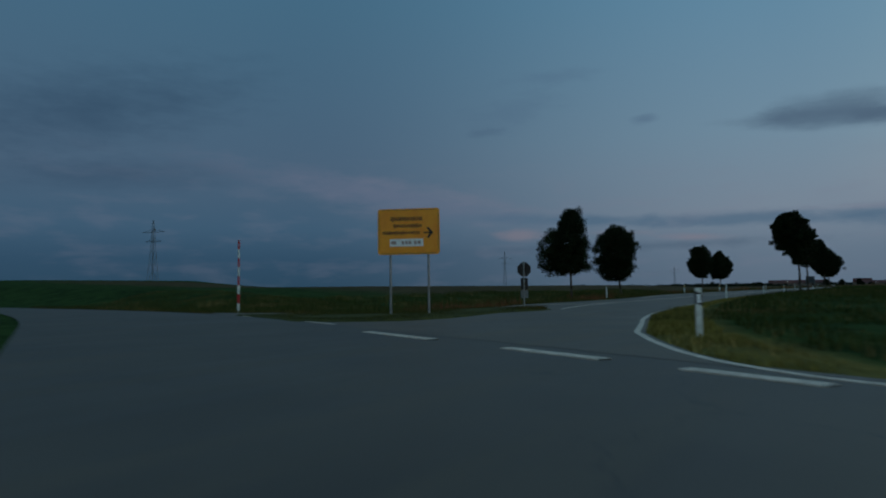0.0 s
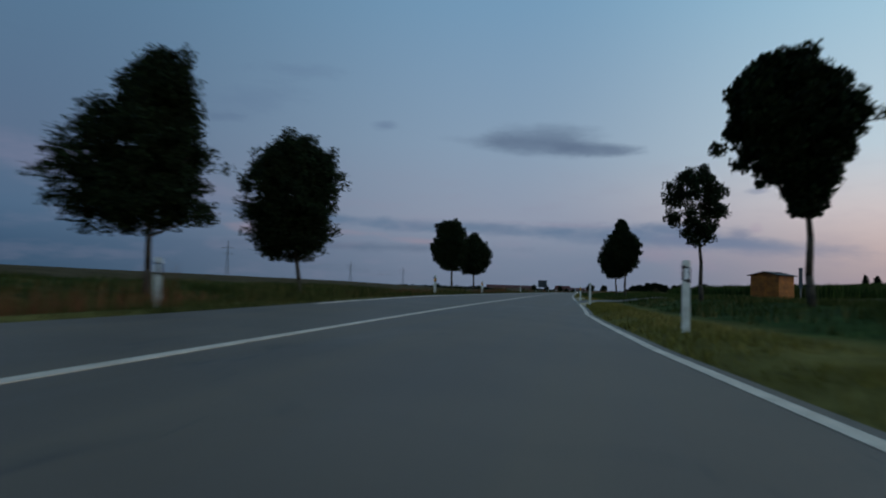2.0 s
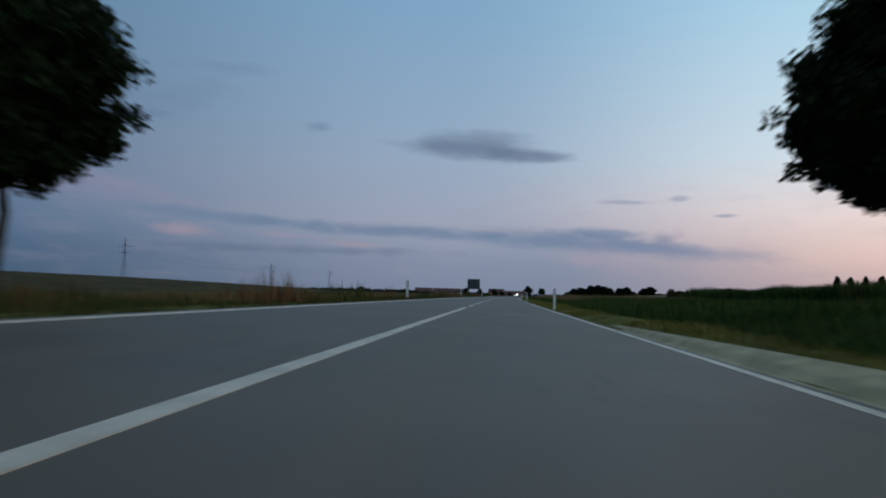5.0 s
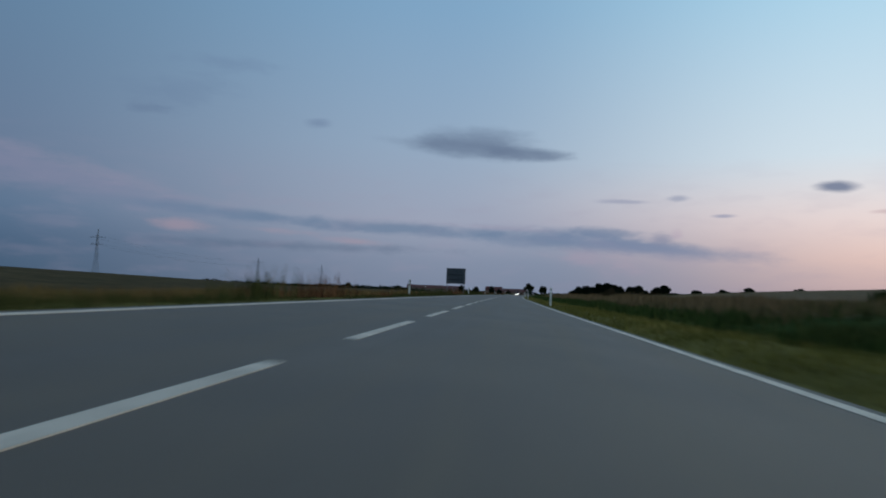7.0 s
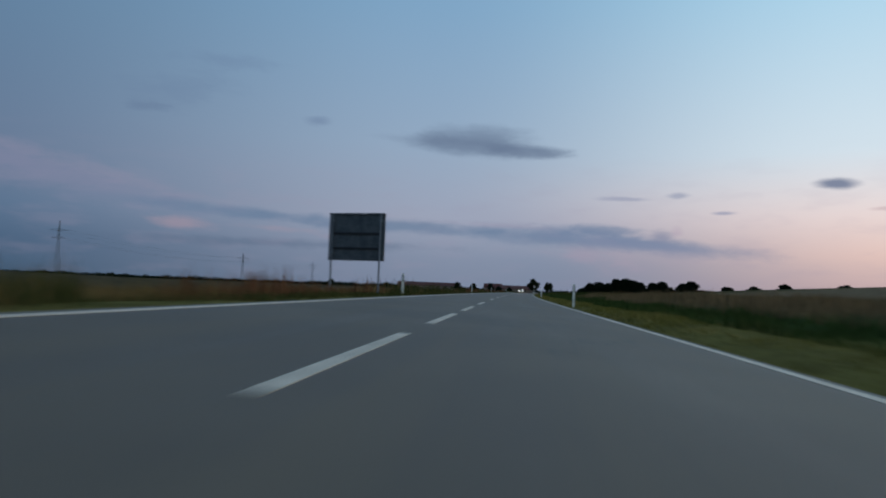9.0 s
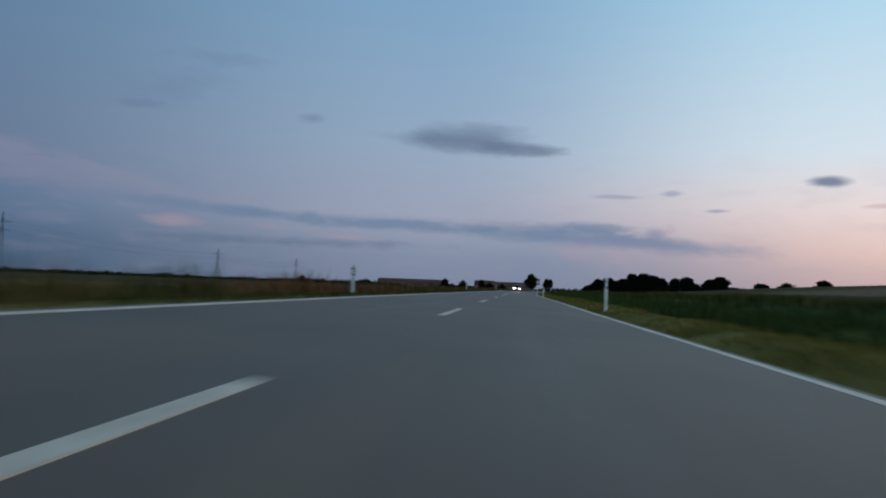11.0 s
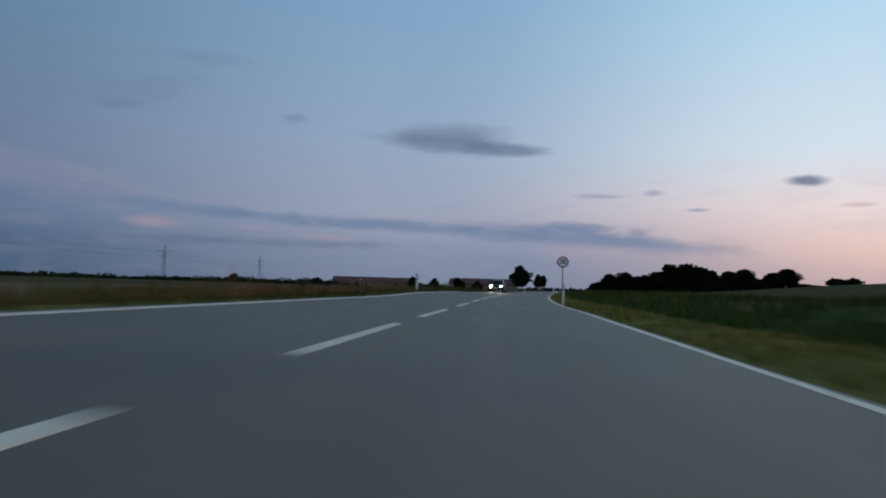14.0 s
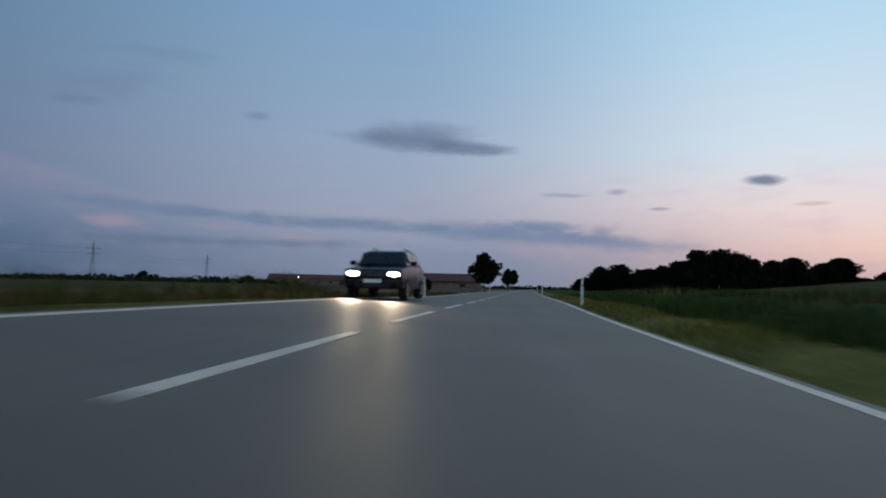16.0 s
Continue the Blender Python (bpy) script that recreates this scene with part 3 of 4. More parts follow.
# farm track on the east side with its pale gravel mouth and shoulder
def sheet(name, one, other, material, lift, label, category):
    """A strip between two lines of points, laid on the land."""
    verts, faces = [], []
    for (x0, y0), (x1, y1) in zip(one, other):
        for i in range(9):
            px, py = x0 + (x1 - x0) * i / 8, y0 + (y1 - y0) * i / 8
            beside = float(px - edge_r(py))
            verts.append((px, py, z_at(px, py) + (lift if beside > 0.35 else -0.006)))
    for j in range(len(one) - 1):
        for i in range(8):
            p = j * 9 + i
            faces.append((p, p + 9, p + 10, p + 1))
    return tagged(raw(name, verts, faces, material, smooth=True), label, category, kind="structure")


sheet("track", INNER, NORTH, asphalt, 0.03, "narrow grey farm track joining the road", "track")
sheet("track_apron", SOUTH[:4], [(x, y - 0.02) for x, y in INNER[:4]], gravel, 0.034, "pale gravel apron beside the farm track", "gravel")
ys = np.arange(-66, -40, 1.5)
sheet("shoulder", [(float(edge_r(y)) + 0.15, float(y)) for y in ys], [(float(edge_r(y)) + 0.25 + 0.6 * min(1.0, (-40 - y) / 16), float(y)) for y in ys], gravel, 0.055, "pale sandy road shoulder", "gravel")


def stripe(name, points, width, parent, lift=0.006, paint=None):
    """A painted line along points (x, y)."""
    verts, faces = [], []
    for i, (x, y) in enumerate(points):
        a, b = points[max(i - 1, 0)], points[min(i + 1, len(points) - 1)]
        t = Vector((b[0] - a[0], b[1] - a[1])).normalized()
        for s, drop in ((-0.52, 0.02), (-0.5, 0.0), (0.5, 0.0), (0.52, 0.02)):
            px, py = x + t.y * s * width, y - t.x * s * width
            verts.append((px, py, z_at(px, py) + lift - drop))
    for i in range(len(points) - 1):
        for k in range(3):
            faces.append((4 * i + k, 4 * i + k + 1, 4 * i + k + 5, 4 * i + k + 4))
    return raw(name, verts, faces, paint or line_paint, parent)


ys = np.concatenate([np.arange(-153.0, -97, 0.4), np.arange(-97, 700, 2.0)])
stripe("edge_line", [(float(edge_r(y)), float(y)) for y in ys if y <= -81], 0.14, road)
stripe("edge_line", [(float(edge_r(y)), float(y)) for y in np.arange(-80.9, -64.9, 1.0)], 0.13, road, paint=worn_paint)
stripe("edge_line", [(float(edge_r(y)), float(y)) for y in ys if y >= -65], 0.14, road)
ys = np.concatenate([np.arange(-104.0, -97, 0.5), np.arange(-97, 700, 2.0)])
stripe("edge_line", [(float(edge_l(y)) + 0.05, float(y)) for y in ys], 0.14, road)
ys = np.concatenate([np.arange(-132.4, -97, 0.4), np.arange(-97, -34.0, 1.0)])
stripe("centre_line", [(float(mid(y)), float(y)) for y in ys], 0.13, road)
stripe("centre_line", [(-0.5, -125.95), (0.31, -125.23), (0.83, -124.52), (1.23, -123.34), (1.42, -121.9), (1.5, -120.6), (1.53, -119.6)], 0.12, road)
stripe("edge_line", [crossroad(s, 0.0) for s in np.arange(0.5, 10.6, 1.0)], 0.14, cross_road)
for s0, s1 in ((-3.4, -6.55), (-9.0, -11.3), (-12.65, -14.4)):
    stripe("dash", [crossroad(s, -0.76) for s in np.linspace(s0, s1, 4)], 0.26, cross_road, 0.012)
DASHES = [*np.arange(-32.5, 64.0, 6.12), 66.6, 78.4, 90.4, 102.4, 114.4, 126.4, 139.6, 152.9, 158.9, 165.4, 171.3, 178.0, 184.2, 190.4, 196.6, 202.7, 209.4, 215.6, 221.7, 227.7, 233.8, 239.5, 245.5, 252.1, 258.2, 264.3, *np.arange(270.4, 420, 6.1)]
for dash_from in DASHES:
    stripe("dash", [(float(mid(y)), float(y)) for y in np.linspace(dash_from, dash_from + 4.0, 5)], 0.12, road)


# ---- reflector posts ----
def reflector_post(at, turn, amber=False):
    p = thing("reflector_post", at, turn, "white plastic roadside reflector post with a slanted black band", "reflector post", "reflector posts along the road")
    outline = [(-0.06, -0.045), (0.06, -0.045), (0.06, 0.0), (0.035, 0.05), (-0.035, 0.05), (-0.06, 0.0)]
    bm = bmesh.new()
    bot = [bm.verts.new((x, y, -0.15)) for x, y in outline]
    top = [bm.verts.new((x, y, 1.0 - 0.5 * (y + 0.045))) for x, y in outline]
    bm.faces.new(bot[::-1]), bm.faces.new(top)
    for i in range(6):
        bm.faces.new((bot[i], bot[(i + 1) % 6], top[(i + 1) % 6], top[i]))
    bmesh.ops.bevel(bm, geom=bm.edges[:], offset=0.008, segments=2, affect="EDGES")
    part("body", bm, post_white, p)
    bm = bmesh.new()
    o = [(x * 1.04, y * 1.06) for x, y in outline]
    bot = [bm.verts.new((x, y, 0.66 - 0.45 * x)) for x, y in o]
    top = [bm.verts.new((x, y, 0.90 - 0.45 * x)) for x, y in o]
    bm.faces.new(bot[::-1]), bm.faces.new(top)
    for i in range(6):
        bm.faces.new((bot[i], bot[(i + 1) % 6], top[(i + 1) % 6], top[i]))
    band = part("black_band", bm, post_black, p)
    part("reflector", box((0.075, 0.012, 0.17), (0, -0.053, 0.78), 0.004), reflector_amber if amber else reflector_white, band, "amber reflector" if amber else "white rectangular reflector")
    return p


post = reflector_post((13.8, -147.5, z_at(13.8, -147.5)), 25)
amber_post = reflector_post((4.1, -66.1, z_at(4.1, -66.1) + 0.13), 0, True)
POSTS = [(5.92, -108.0), (4.68, -84.5), (3.15, -24.9), (2.56, 25.7), (2.3, 76.5), (2.78, 125.6), (3.44, 177.0), (5.0, 226.6), (9.0, 275.0), (13.9, 325.0), (19.0, 372.0),
         (-3.9, -107.4), (-4.6, -25.2), (-5.95, 24.4), (-5.9, 74.6), (-5.9, 125.4), (-5.2, 176.2), (-2.85, 227.2), (2.4, 282.0), (8.4, 338.0)]
for x, y in ((-3.3, -85.6), (-3.75, -66.6)):
    copy_thing(amber_post, pose(x, y, z_at(x, y)))
for x, y in POSTS:
    a = math.degrees(math.atan2(float(mid(y + 5) - mid(y - 5)), 10.0))
    copy_thing(post, pose(x, y, z_at(x, y) + (0.13 if x > mid(y) else 0.0), 0, 0, -a))


# ---- road signs ----
def warning_direction_sign():
    s = thing("direction_sign", (1.3, -141.15, z_at(1.3, -141.15) + 0.2), 26, "yellow direction sign with an arrow on two steel posts in grass", "road sign")
    corner = [(sx * (1.13 + 0.12 * math.cos(a)), 3.12 + sz * (0.79 + 0.12 * math.sin(a))) for sx, sz, turn in ((1, 1, 0), (-1, 1, 1), (-1, -1, 0), (1, -1, 1)) for a in (np.linspace(0, math.pi / 2, 6) if not turn else np.linspace(math.pi / 2, 0, 6))]
    panel = part("panel", prism(corner, 0.05, 0.006), sign_yellow, s)
    for w, hgt, cx, cz in ((2.2, 0.016, 0, 3.985), (2.2, 0.016, 0, 2.255), (0.016, 1.5, -1.2, 3.12), (0.016, 1.5, 1.2, 3.12)):
        part("border", box((w, 0.006, hgt), (cx, -0.027, cz)), sign_black, panel)
    random.seed(4)
    for wide, cx, cz, tall in ((1.34, -0.05, 3.62, 0.21), (1.16, -0.02, 3.34, 0.16), (1.5, -0.3, 3.07, 0.15)):
        x = cx - wide / 2
        while x < cx + wide / 2 - 0.05:
            w = random.choice((0.05, 0.065, 0.08))
            part("lettering_bar", box((w, 0.006, tall * random.choice((0.62, 0.66, 0.7, 0.95))), (x + w / 2, -0.028, cz)), sign_lettering, panel)
            x += w + 0.022
    plate = part("plate", box((1.36, 0.012, 0.30), (-0.08, -0.032, 2.68), 0.004), sign_white, panel, "white inset plate with blurred dark lettering")
    for cx, w in ((-0.58, 0.2), (-0.2, 0.1), (-0.06, 0.1), (0.08, 0.1), (0.3, 0.12), (0.46, 0.12)):
        part("lettering_bar", box((w, 0.006, 0.13), (cx - 0.02, -0.041, 2.68)), sign_faded, plate)
    arrow = [(0.62, 3.09), (0.86, 3.09), (0.74, 3.24), (0.80, 3.29), (1.0, 3.06), (0.80, 2.83), (0.74, 2.88), (0.86, 3.03), (0.62, 3.03)]
    bm = prism(arrow, 0.006)
    bmesh.ops.translate(bm, vec=(0, -0.028, 0), verts=bm.verts[:])
    part("arrow", bm, sign_black, panel)
    for x in (-0.76, 0.78):
        part("post", tube((x, 0.07, -0.5), (x, 0.07, 3.9), 0.045, sides=14), galvanised, s)
        for z in (2.6, 3.6):
            part("clamp", box((0.14, 0.06, 0.06), (x, 0.05, z), 0.008), galvanised, s)


def stop_sign_back():
    s = thing("stop_sign", (2.0, -133.05, z_at(2.0, -133.05)), 12, "octagonal road sign from behind on a grey post", "road sign")
    bm = prism(ring(8, 0.365, 0.5), 0.012, 0.003)
    bmesh.ops.translate(bm, vec=(0, 0.05, 1.93), verts=bm.verts[:])
    part("plate", bm, sign_back_dark, s, "dark grey back of an octagonal plate")
    part("sub_plate", box((0.36, 0.012, 0.54), (0, 0.05, 1.24), 0.003), sign_back_dark, s)
    # Paler than the plate above: headlight falling here is put into its colour.
    part("sub_plate", box((0.36, 0.012, 0.38), (0, 0.05, 0.72), 0.003), galvanised, s, "lower plate, paled for the headlight on it")
    part("post", tube((0, 0, -0.3), (0, 0, 2.33), 0.036, sides=14), galvanised, s)
    for z in (2.2, 1.78, 1.38, 1.1):
        part("clamp", box((0.12, 0.08, 0.04), (0, 0.015, z), 0.006), galvanised, s)


def information_board_back():
    s = thing("information_board", (-7.42, 71.3, z_at(-7.42, 71.3)), -10, "large grey information board from behind on two posts", "road sign")
    zc = 2.66 - z_at(-7.42, 71.3)
    part("panel", box((2.6, 0.06, 2.05), (0, 0, zc), 0.02), sign_back, s)
    for dz in (0.98, 0.14, -0.5, -0.98):
        part("rail", box((2.3 if abs(dz) < 0.9 else 2.56, 0.05, 0.09), (0, -0.055, zc + dz), 0.008), post_black if abs(dz) < 0.9 else sign_back, s)
    for x in (-1.12, 1.12):
        part("post", tube((x, -0.1, -0.3), (x, -0.1, zc + 0.98), 0.04, sides=14), steel_hazed, s)
        for dz in (0.7, -0.7):
            part("clamp", box((0.16, 0.1, 0.06), (x, -0.06, zc + dz), 0.008), steel_hazed, s)


def round_sign():
    x, y = 5.07, 227.75
    s = thing("speed_limit_sign", (x, y, z_at(x, y)), -5, "round white sign with a red rim on a slim grey post", "road sign")
    zc = 2.15 - z_at(x, y)
    bm = prism(ring(40, 0.31), 0.012)
    bmesh.ops.translate(bm, vec=(0, -0.05, zc), verts=bm.verts[:])
    plate = part("plate", bm, sign_white, s)
    bm = bmesh.new()
    inner, outer = ring(40, 0.245), ring(40, 0.308)
    vi = [bm.verts.new((a, -0.0585, zc + b)) for a, b in inner]
    vo = [bm.verts.new((a, -0.0585, zc + b)) for a, b in outer]
    for i in range(40):
        j = (i + 1) % 40
        bm.faces.new((vi[i], vo[i], vo[j], vi[j]))
    part("rim", bm, sign_red, plate, "red rim")
    for word_x, digit in ((-0.085, "7"), (0.085, "0")):
        c = bpy.data.curves.new("digit", "FONT")
        c.body, c.size, c.align_x, c.align_y, c.extrude, c.offset = digit, 0.34, "CENTER", "CENTER", 0.001, 0.006
        d = new("digit", c)
        mesh = bpy.data.meshes.new_from_object(d)
        bpy.data.objects.remove(d)
        ob = link_mesh("digit", mesh, sign_black, plate)
        ob.matrix_basis = pose(word_x, -0.0595, zc, 90, 0, 0)
    part("post", tube((0, 0, -0.3), (0, 0, zc + 0.3), 0.03, sides=14), galvanised, s)
    for dz in (0.18, -0.18):
        part("clamp", box((0.1, 0.07, 0.04), (0, -0.02, zc + dz), 0.006), galvanised, s)


def snow_pole():
    x, y = -15.0, -137.0
    s = thing("snow_pole", (x, y, z_at(x, y)), 0, "tall red and white striped snow pole in grass", "marker pole")
    tall = 4.1 - z_at(x, y)
    step = tall / 8
    for i in range(8):
        part("band", tube((0, 0, i * step - (0.2 if i == 0 else 0)), (0, 0, (i + 1) * step), 0.075 if i < 3 else 0.055, sides=12), (post_white, sign_red)[i % 2], s)


def narrow_board():
    x, y = 19.9, -66.9
    s = thing("signpost", (x, y, z_at(x, y)), -15, "narrow grey upright board on a post beside the track", "signpost")
    part("post", tube((0, 0, -0.3), (0, 0, 2.35), 0.045, sides=12), galvanised, s)
    part("board", box((0.26, 0.03, 1.5), (0, -0.065, 1.62), 0.008), sign_back, s)
    for z in (1.1, 2.1):
        part("clamp", box((0.12, 0.05, 0.05), (0, -0.03, z), 0.006), galvanised, s)


narrow_board()
warning_direction_sign(), stop_sign_back(), information_board_back(), round_sign(), snow_pole()


# ---- trees ----
def quads(centres, normals, size_u, size_v, spin):
    """Small leaf-like quads, as vertex and face arrays."""
    n = len(centres)
    ref = np.where(np.abs(normals[:, 2:3]) > 0.9, [[1.0, 0, 0]], [[0, 0, 1.0]])
    a = np.cross(normals, ref)
    a /= np.linalg.norm(a, axis=1, keepdims=True)
    b = np.cross(normals, a)
    c, s = np.cos(spin)[:, None], np.sin(spin)[:, None]
    a, b = a * c + b * s, b * c - a * s
    u, v = a * size_u[:, None], b * size_v[:, None]
    verts = np.stack([centres - u, centres - 0.45 * v + 0.1 * u, centres + u, centres + 0.45 * v + 0.1 * u], 1).reshape(-1, 3)
    return verts, np.arange(4 * n).reshape(n, 4)


def crown_points(rng, count, radius, low, high, lobes, profile):
    """Points in an uneven crown between two heights; profile: (height, width) pairs from 0 to 1; lobes: bulges on its outline."""
    hs, ws = zip(*profile)
    pts = []
    while len(pts) < count:
        h, a, q = rng.random(), rng.random() * 2 * math.pi, rng.random()
        w = np.interp(h, hs, ws)
        if q > 0.25 + 0.75 * w:
            continue
        bulge = 1.0 + sum(k * math.cos(f * a + p + h * t) for f, p, t, k in lobes)
        bulge += 0.55 * noise.noise((math.cos(a) * 2.1 + lobes[0][1] * 9, math.sin(a) * 2.1, h * 4.5)) + 0.3 * noise.noise((math.cos(a) * 5.0, math.sin(a) * 5.0 + lobes[0][1] * 9, h * 11.0))
        r = radius * w * bulge * math.sqrt(0.25 + 0.75 * rng.random())
        z = h + 0.1 * noise.noise((math.cos(a) * 3.0, math.sin(a) * 3.0 + lobes[1][1] * 9, h * 6.0))
        pts.append((r * math.cos(a), r * math.sin(a), low + (high - low) * min(max(z, 0.0), 1.0)))
    return np.array(pts)


EGG = ((0, 0.3), (0.12, 0.72), (0.35, 1.0), (0.6, 0.92), (0.85, 0.62), (1, 0.12))
CONE = ((0, 0.3), (0.1, 0.95), (0.28, 1.0), (0.5, 0.88), (0.75, 0.6), (0.92, 0.36), (1, 0.08))
BROAD = ((0, 0.3), (0.1, 0.72), (0.35, 1.0), (0.62, 0.98), (0.86, 0.78), (1, 0.3))
VASE = ((0, 0.1), (0.14, 0.45), (0.38, 0.92), (0.62, 1.0), (0.85, 0.8), (1, 0.3))
ONION = ((0, 0.35), (0.12, 0.75), (0.38, 1.0), (0.62, 0.78), (0.84, 0.48), (1, 0.08))
DOME = ((0, 0.8), (0.2, 1.0), (0.5, 1.0), (0.75, 0.86), (0.92, 0.58), (1, 0.25))
BUSH = ((0, 0.85), (0.2, 1.0), (0.5, 0.95), (0.8, 0.65), (1, 0.15))


def tree(at, seed, height, crown_low, radius, shape=EGG, clumps=900, per=56, leaf=0.068, offset=(0.0, 0.0), gap=0.0, label="", mat=None, group="roadside trees", turn=0.0, tips=0):
    rng = np.random.default_rng(seed)
    t = thing("tree", at, turn, label or "leafy roadside tree with a dense dark crown and slim trunk", "tree", group)
    lobes = [(f, rng.random() * 6.28, rng.normal() * 3, k) for f, k in ((1, 0.10), (2, 0.13), (3, 0.12), (5, 0.09))]
    # trunk and limbs
    bms = []
    trunk_top = crown_low + (height - crown_low) * 0.55
    knots = [Vector((rng.normal() * 0.03 * i + (offset[0] + offset[1]) * 0.06 * i, rng.normal() * 0.03 * i, -0.2 + (trunk_top + 0.2) * i / 5)) for i in range(6)]
    r0 = 0.04 + height * 0.0105
    for i in range(5):
        bms.append(tube(knots[i], knots[i + 1] + Vector((0, 0, 0.03)), r0 * (1 - 0.13 * i), r0 * (1 - 0.13 * (i + 1)), 10))
    for i in range(11):
        z = crown_low + (trunk_top - crown_low) * (i + 0.3) / 11
        a = i * 2.4 + rng.random()
        f = z / trunk_top * 5
        j = min(int(f), 4)
        p = knots[j].lerp(knots[j + 1], f - j)
        reach = radius * (0.75 - 0.3 * i / 11)
        q = p + Vector((math.cos(a) * reach, math.sin(a) * reach, reach * (0.5 + 0.5 * rng.random())))
        mp = p.lerp(q, 0.5) + Vector((0, 0, -0.08))
        bms += [tube(p, mp, r0 * 0.36, r0 * 0.24, 6), tube(mp, q, r0 * 0.24, r0 * 0.06, 6)]
    part("trunk", join(*bms), bark, t, smooth=True)
    # leaves in clumps
    spread = radius * 0.06 + 0.05
    pts = crown_points(rng, clumps, radius * 0.88, crown_low + spread, height - 1.5 * spread, lobes, shape)
    if tips:
        rim = pts[rng.integers(0, len(pts), 3 * tips)]
        out = rim - [0, 0, (crown_low + height) / 2]
        far = np.argsort(-np.hypot(out[:, 0], out[:, 1]) / radius - 1.4 * out[:, 2] / (height - crown_low))[:tips]
        rim = rim[far] + out[far] / np.linalg.norm(out[far], axis=1, keepdims=True) * radius * rng.uniform(0.02, 0.13, (tips, 1)) + [0, 0, 0.05 * radius]
        pts = np.concatenate([pts, rim])
    pts[:, 0] += np.interp(pts[:, 2], (crown_low, height), offset)
    if gap:
        keep = np.array([noise.noise((p[0] * 0.9 + seed, p[1] * 0.9, p[2] * 0.9)) > -0.35 + gap for p in pts])
        pts = pts[keep]
    c = np.repeat(pts, per, 0) + np.clip(rng.normal(size=(len(pts) * per, 3)), -1.35, 1.35) * spread * [1, 1, 0.75]
    nrm = rng.normal(size=c.shape) + [0, 0, 0.4]
    nrm /= np.linalg.norm(nrm, axis=1, keepdims=True)
    size = leaf * (0.7 + 0.6 * rng.random(len(c)))
    core = np.repeat(pts[: 0 if gap else 460], 8, 0)
    if len(core):
        axis = np.array([sum(offset) / 2, 0.0, (crown_low + height) / 2])
        core = axis + (core - axis) * (0.45 + 0.42 * rng.random((len(core), 1)))
        c = np.concatenate([c, core])
        size = np.concatenate([size, np.full(len(core), leaf * 2.2)])
        more = rng.normal(size=core.shape)
        nrm = np.concatenate([nrm, more / np.linalg.norm(more, axis=1, keepdims=True)])
    v, f = quads(c, nrm, size, size * 1.5, rng.random(len(c)) * 6.28)
    raw("crown", v, f, mat or leaves, t)
    return t


NEAR = [  # x, y, height, crown from, radius, shape, seed, offset of the crown low and high
    (-11.85, -97.2, 9.7, 2.4, 2.9, CONE, 11, (-0.7, 0.15)), (-9.5, -88.8, 8.25, 1.85, 2.55, BROAD, 12, (-0.5, -0.5)),
    (-7.95, -58.4, 7.3, 2.35, 1.55, BROAD, 13, (-0.2, -0.3)), (-7.45, -49.4, 6.65, 2.15, 2.05, ONION, 14, (0.0, 0.05)),
    (10.1, -100.5, 6.75, 2.35, 1.46, VASE, 15, (-0.1, -0.75)), (7.85, -47.7, 5.9, 1.85, 1.9, EGG, 17, (-0.3, -0.35)), (8.05, -58.1, 7.0, 2.2, 1.42, ONION, 18, (-0.15, -0.45))]
for x, y, hgt, low, rad, shp, seed, off in NEAR:
    tree((x, y, z_at(x, y)), seed, hgt, low, rad, shp, offset=off, tips=70)
tree((9.4, -88.8, z_at(9.4, -88.8)), 16, 6.0, 2.35, 1.36, VASE, 260, 48, 0.06, offset=(-0.1, -0.4), gap=0.05, label="young roadside tree with a sparse airy crown", tips=24)
# trees near the farm
tree((9.0, 372, z_at(9.0, 372)), 21, 7.5, 1.4, 2.75, EGG, 420, 30, 0.14, tips=10)
tree((20.7, 470, z_at(20.7, 470)), 22, 7.5, 1.8, 2.1, EGG, 260, 24, 0.16, tips=8)
tree((23.0, 473, z_at(23.0, 473)), 23, 7.3, 1.9, 2.0, EGG, 260, 24, 0.16, tips=8)
# copse: x, y, height of the top, radius
COPSE = [(39.5, 433, 4.1, 2.8), (44, 432, 7.6, 3.6), (49, 430, 8.2, 4.0), (53, 425, 6.6, 2.9), (41.2, 376, 5.2, 2.4), (43.4, 374, 5.8, 2.4), (46, 373, 6.7, 2.7), (50, 374, 8.9, 3.5), (54.5, 375, 9.4, 3.8), (59, 377, 8.6, 3.5), (63, 380, 7.7, 3.1),
         (66.5, 384, 4.8, 2.5), (70.5, 387, 7.9, 3.1), (75.3, 388, 8.7, 3.3), (80.5, 393, 5.8, 2.2), (84, 397, 4.6, 2.4), (89.5, 402, 8.4, 3.6), (94, 403, 9.7, 3.8), (100, 405, 5.1, 2.6), (105, 408, 4.5, 2.4), (118, 421, 7.6, 3.0)]
for i, (x, y, hgt, rad) in enumerate(COPSE):
    base = z_at(x, y) - 0.2
    tree((x, y, base), 40 + i, hgt - base, 0.0, rad, DOME, 420, 30, 0.17, tips=3, label="broad dark tree in a field copse", mat=leaves_far, group="copse trees")
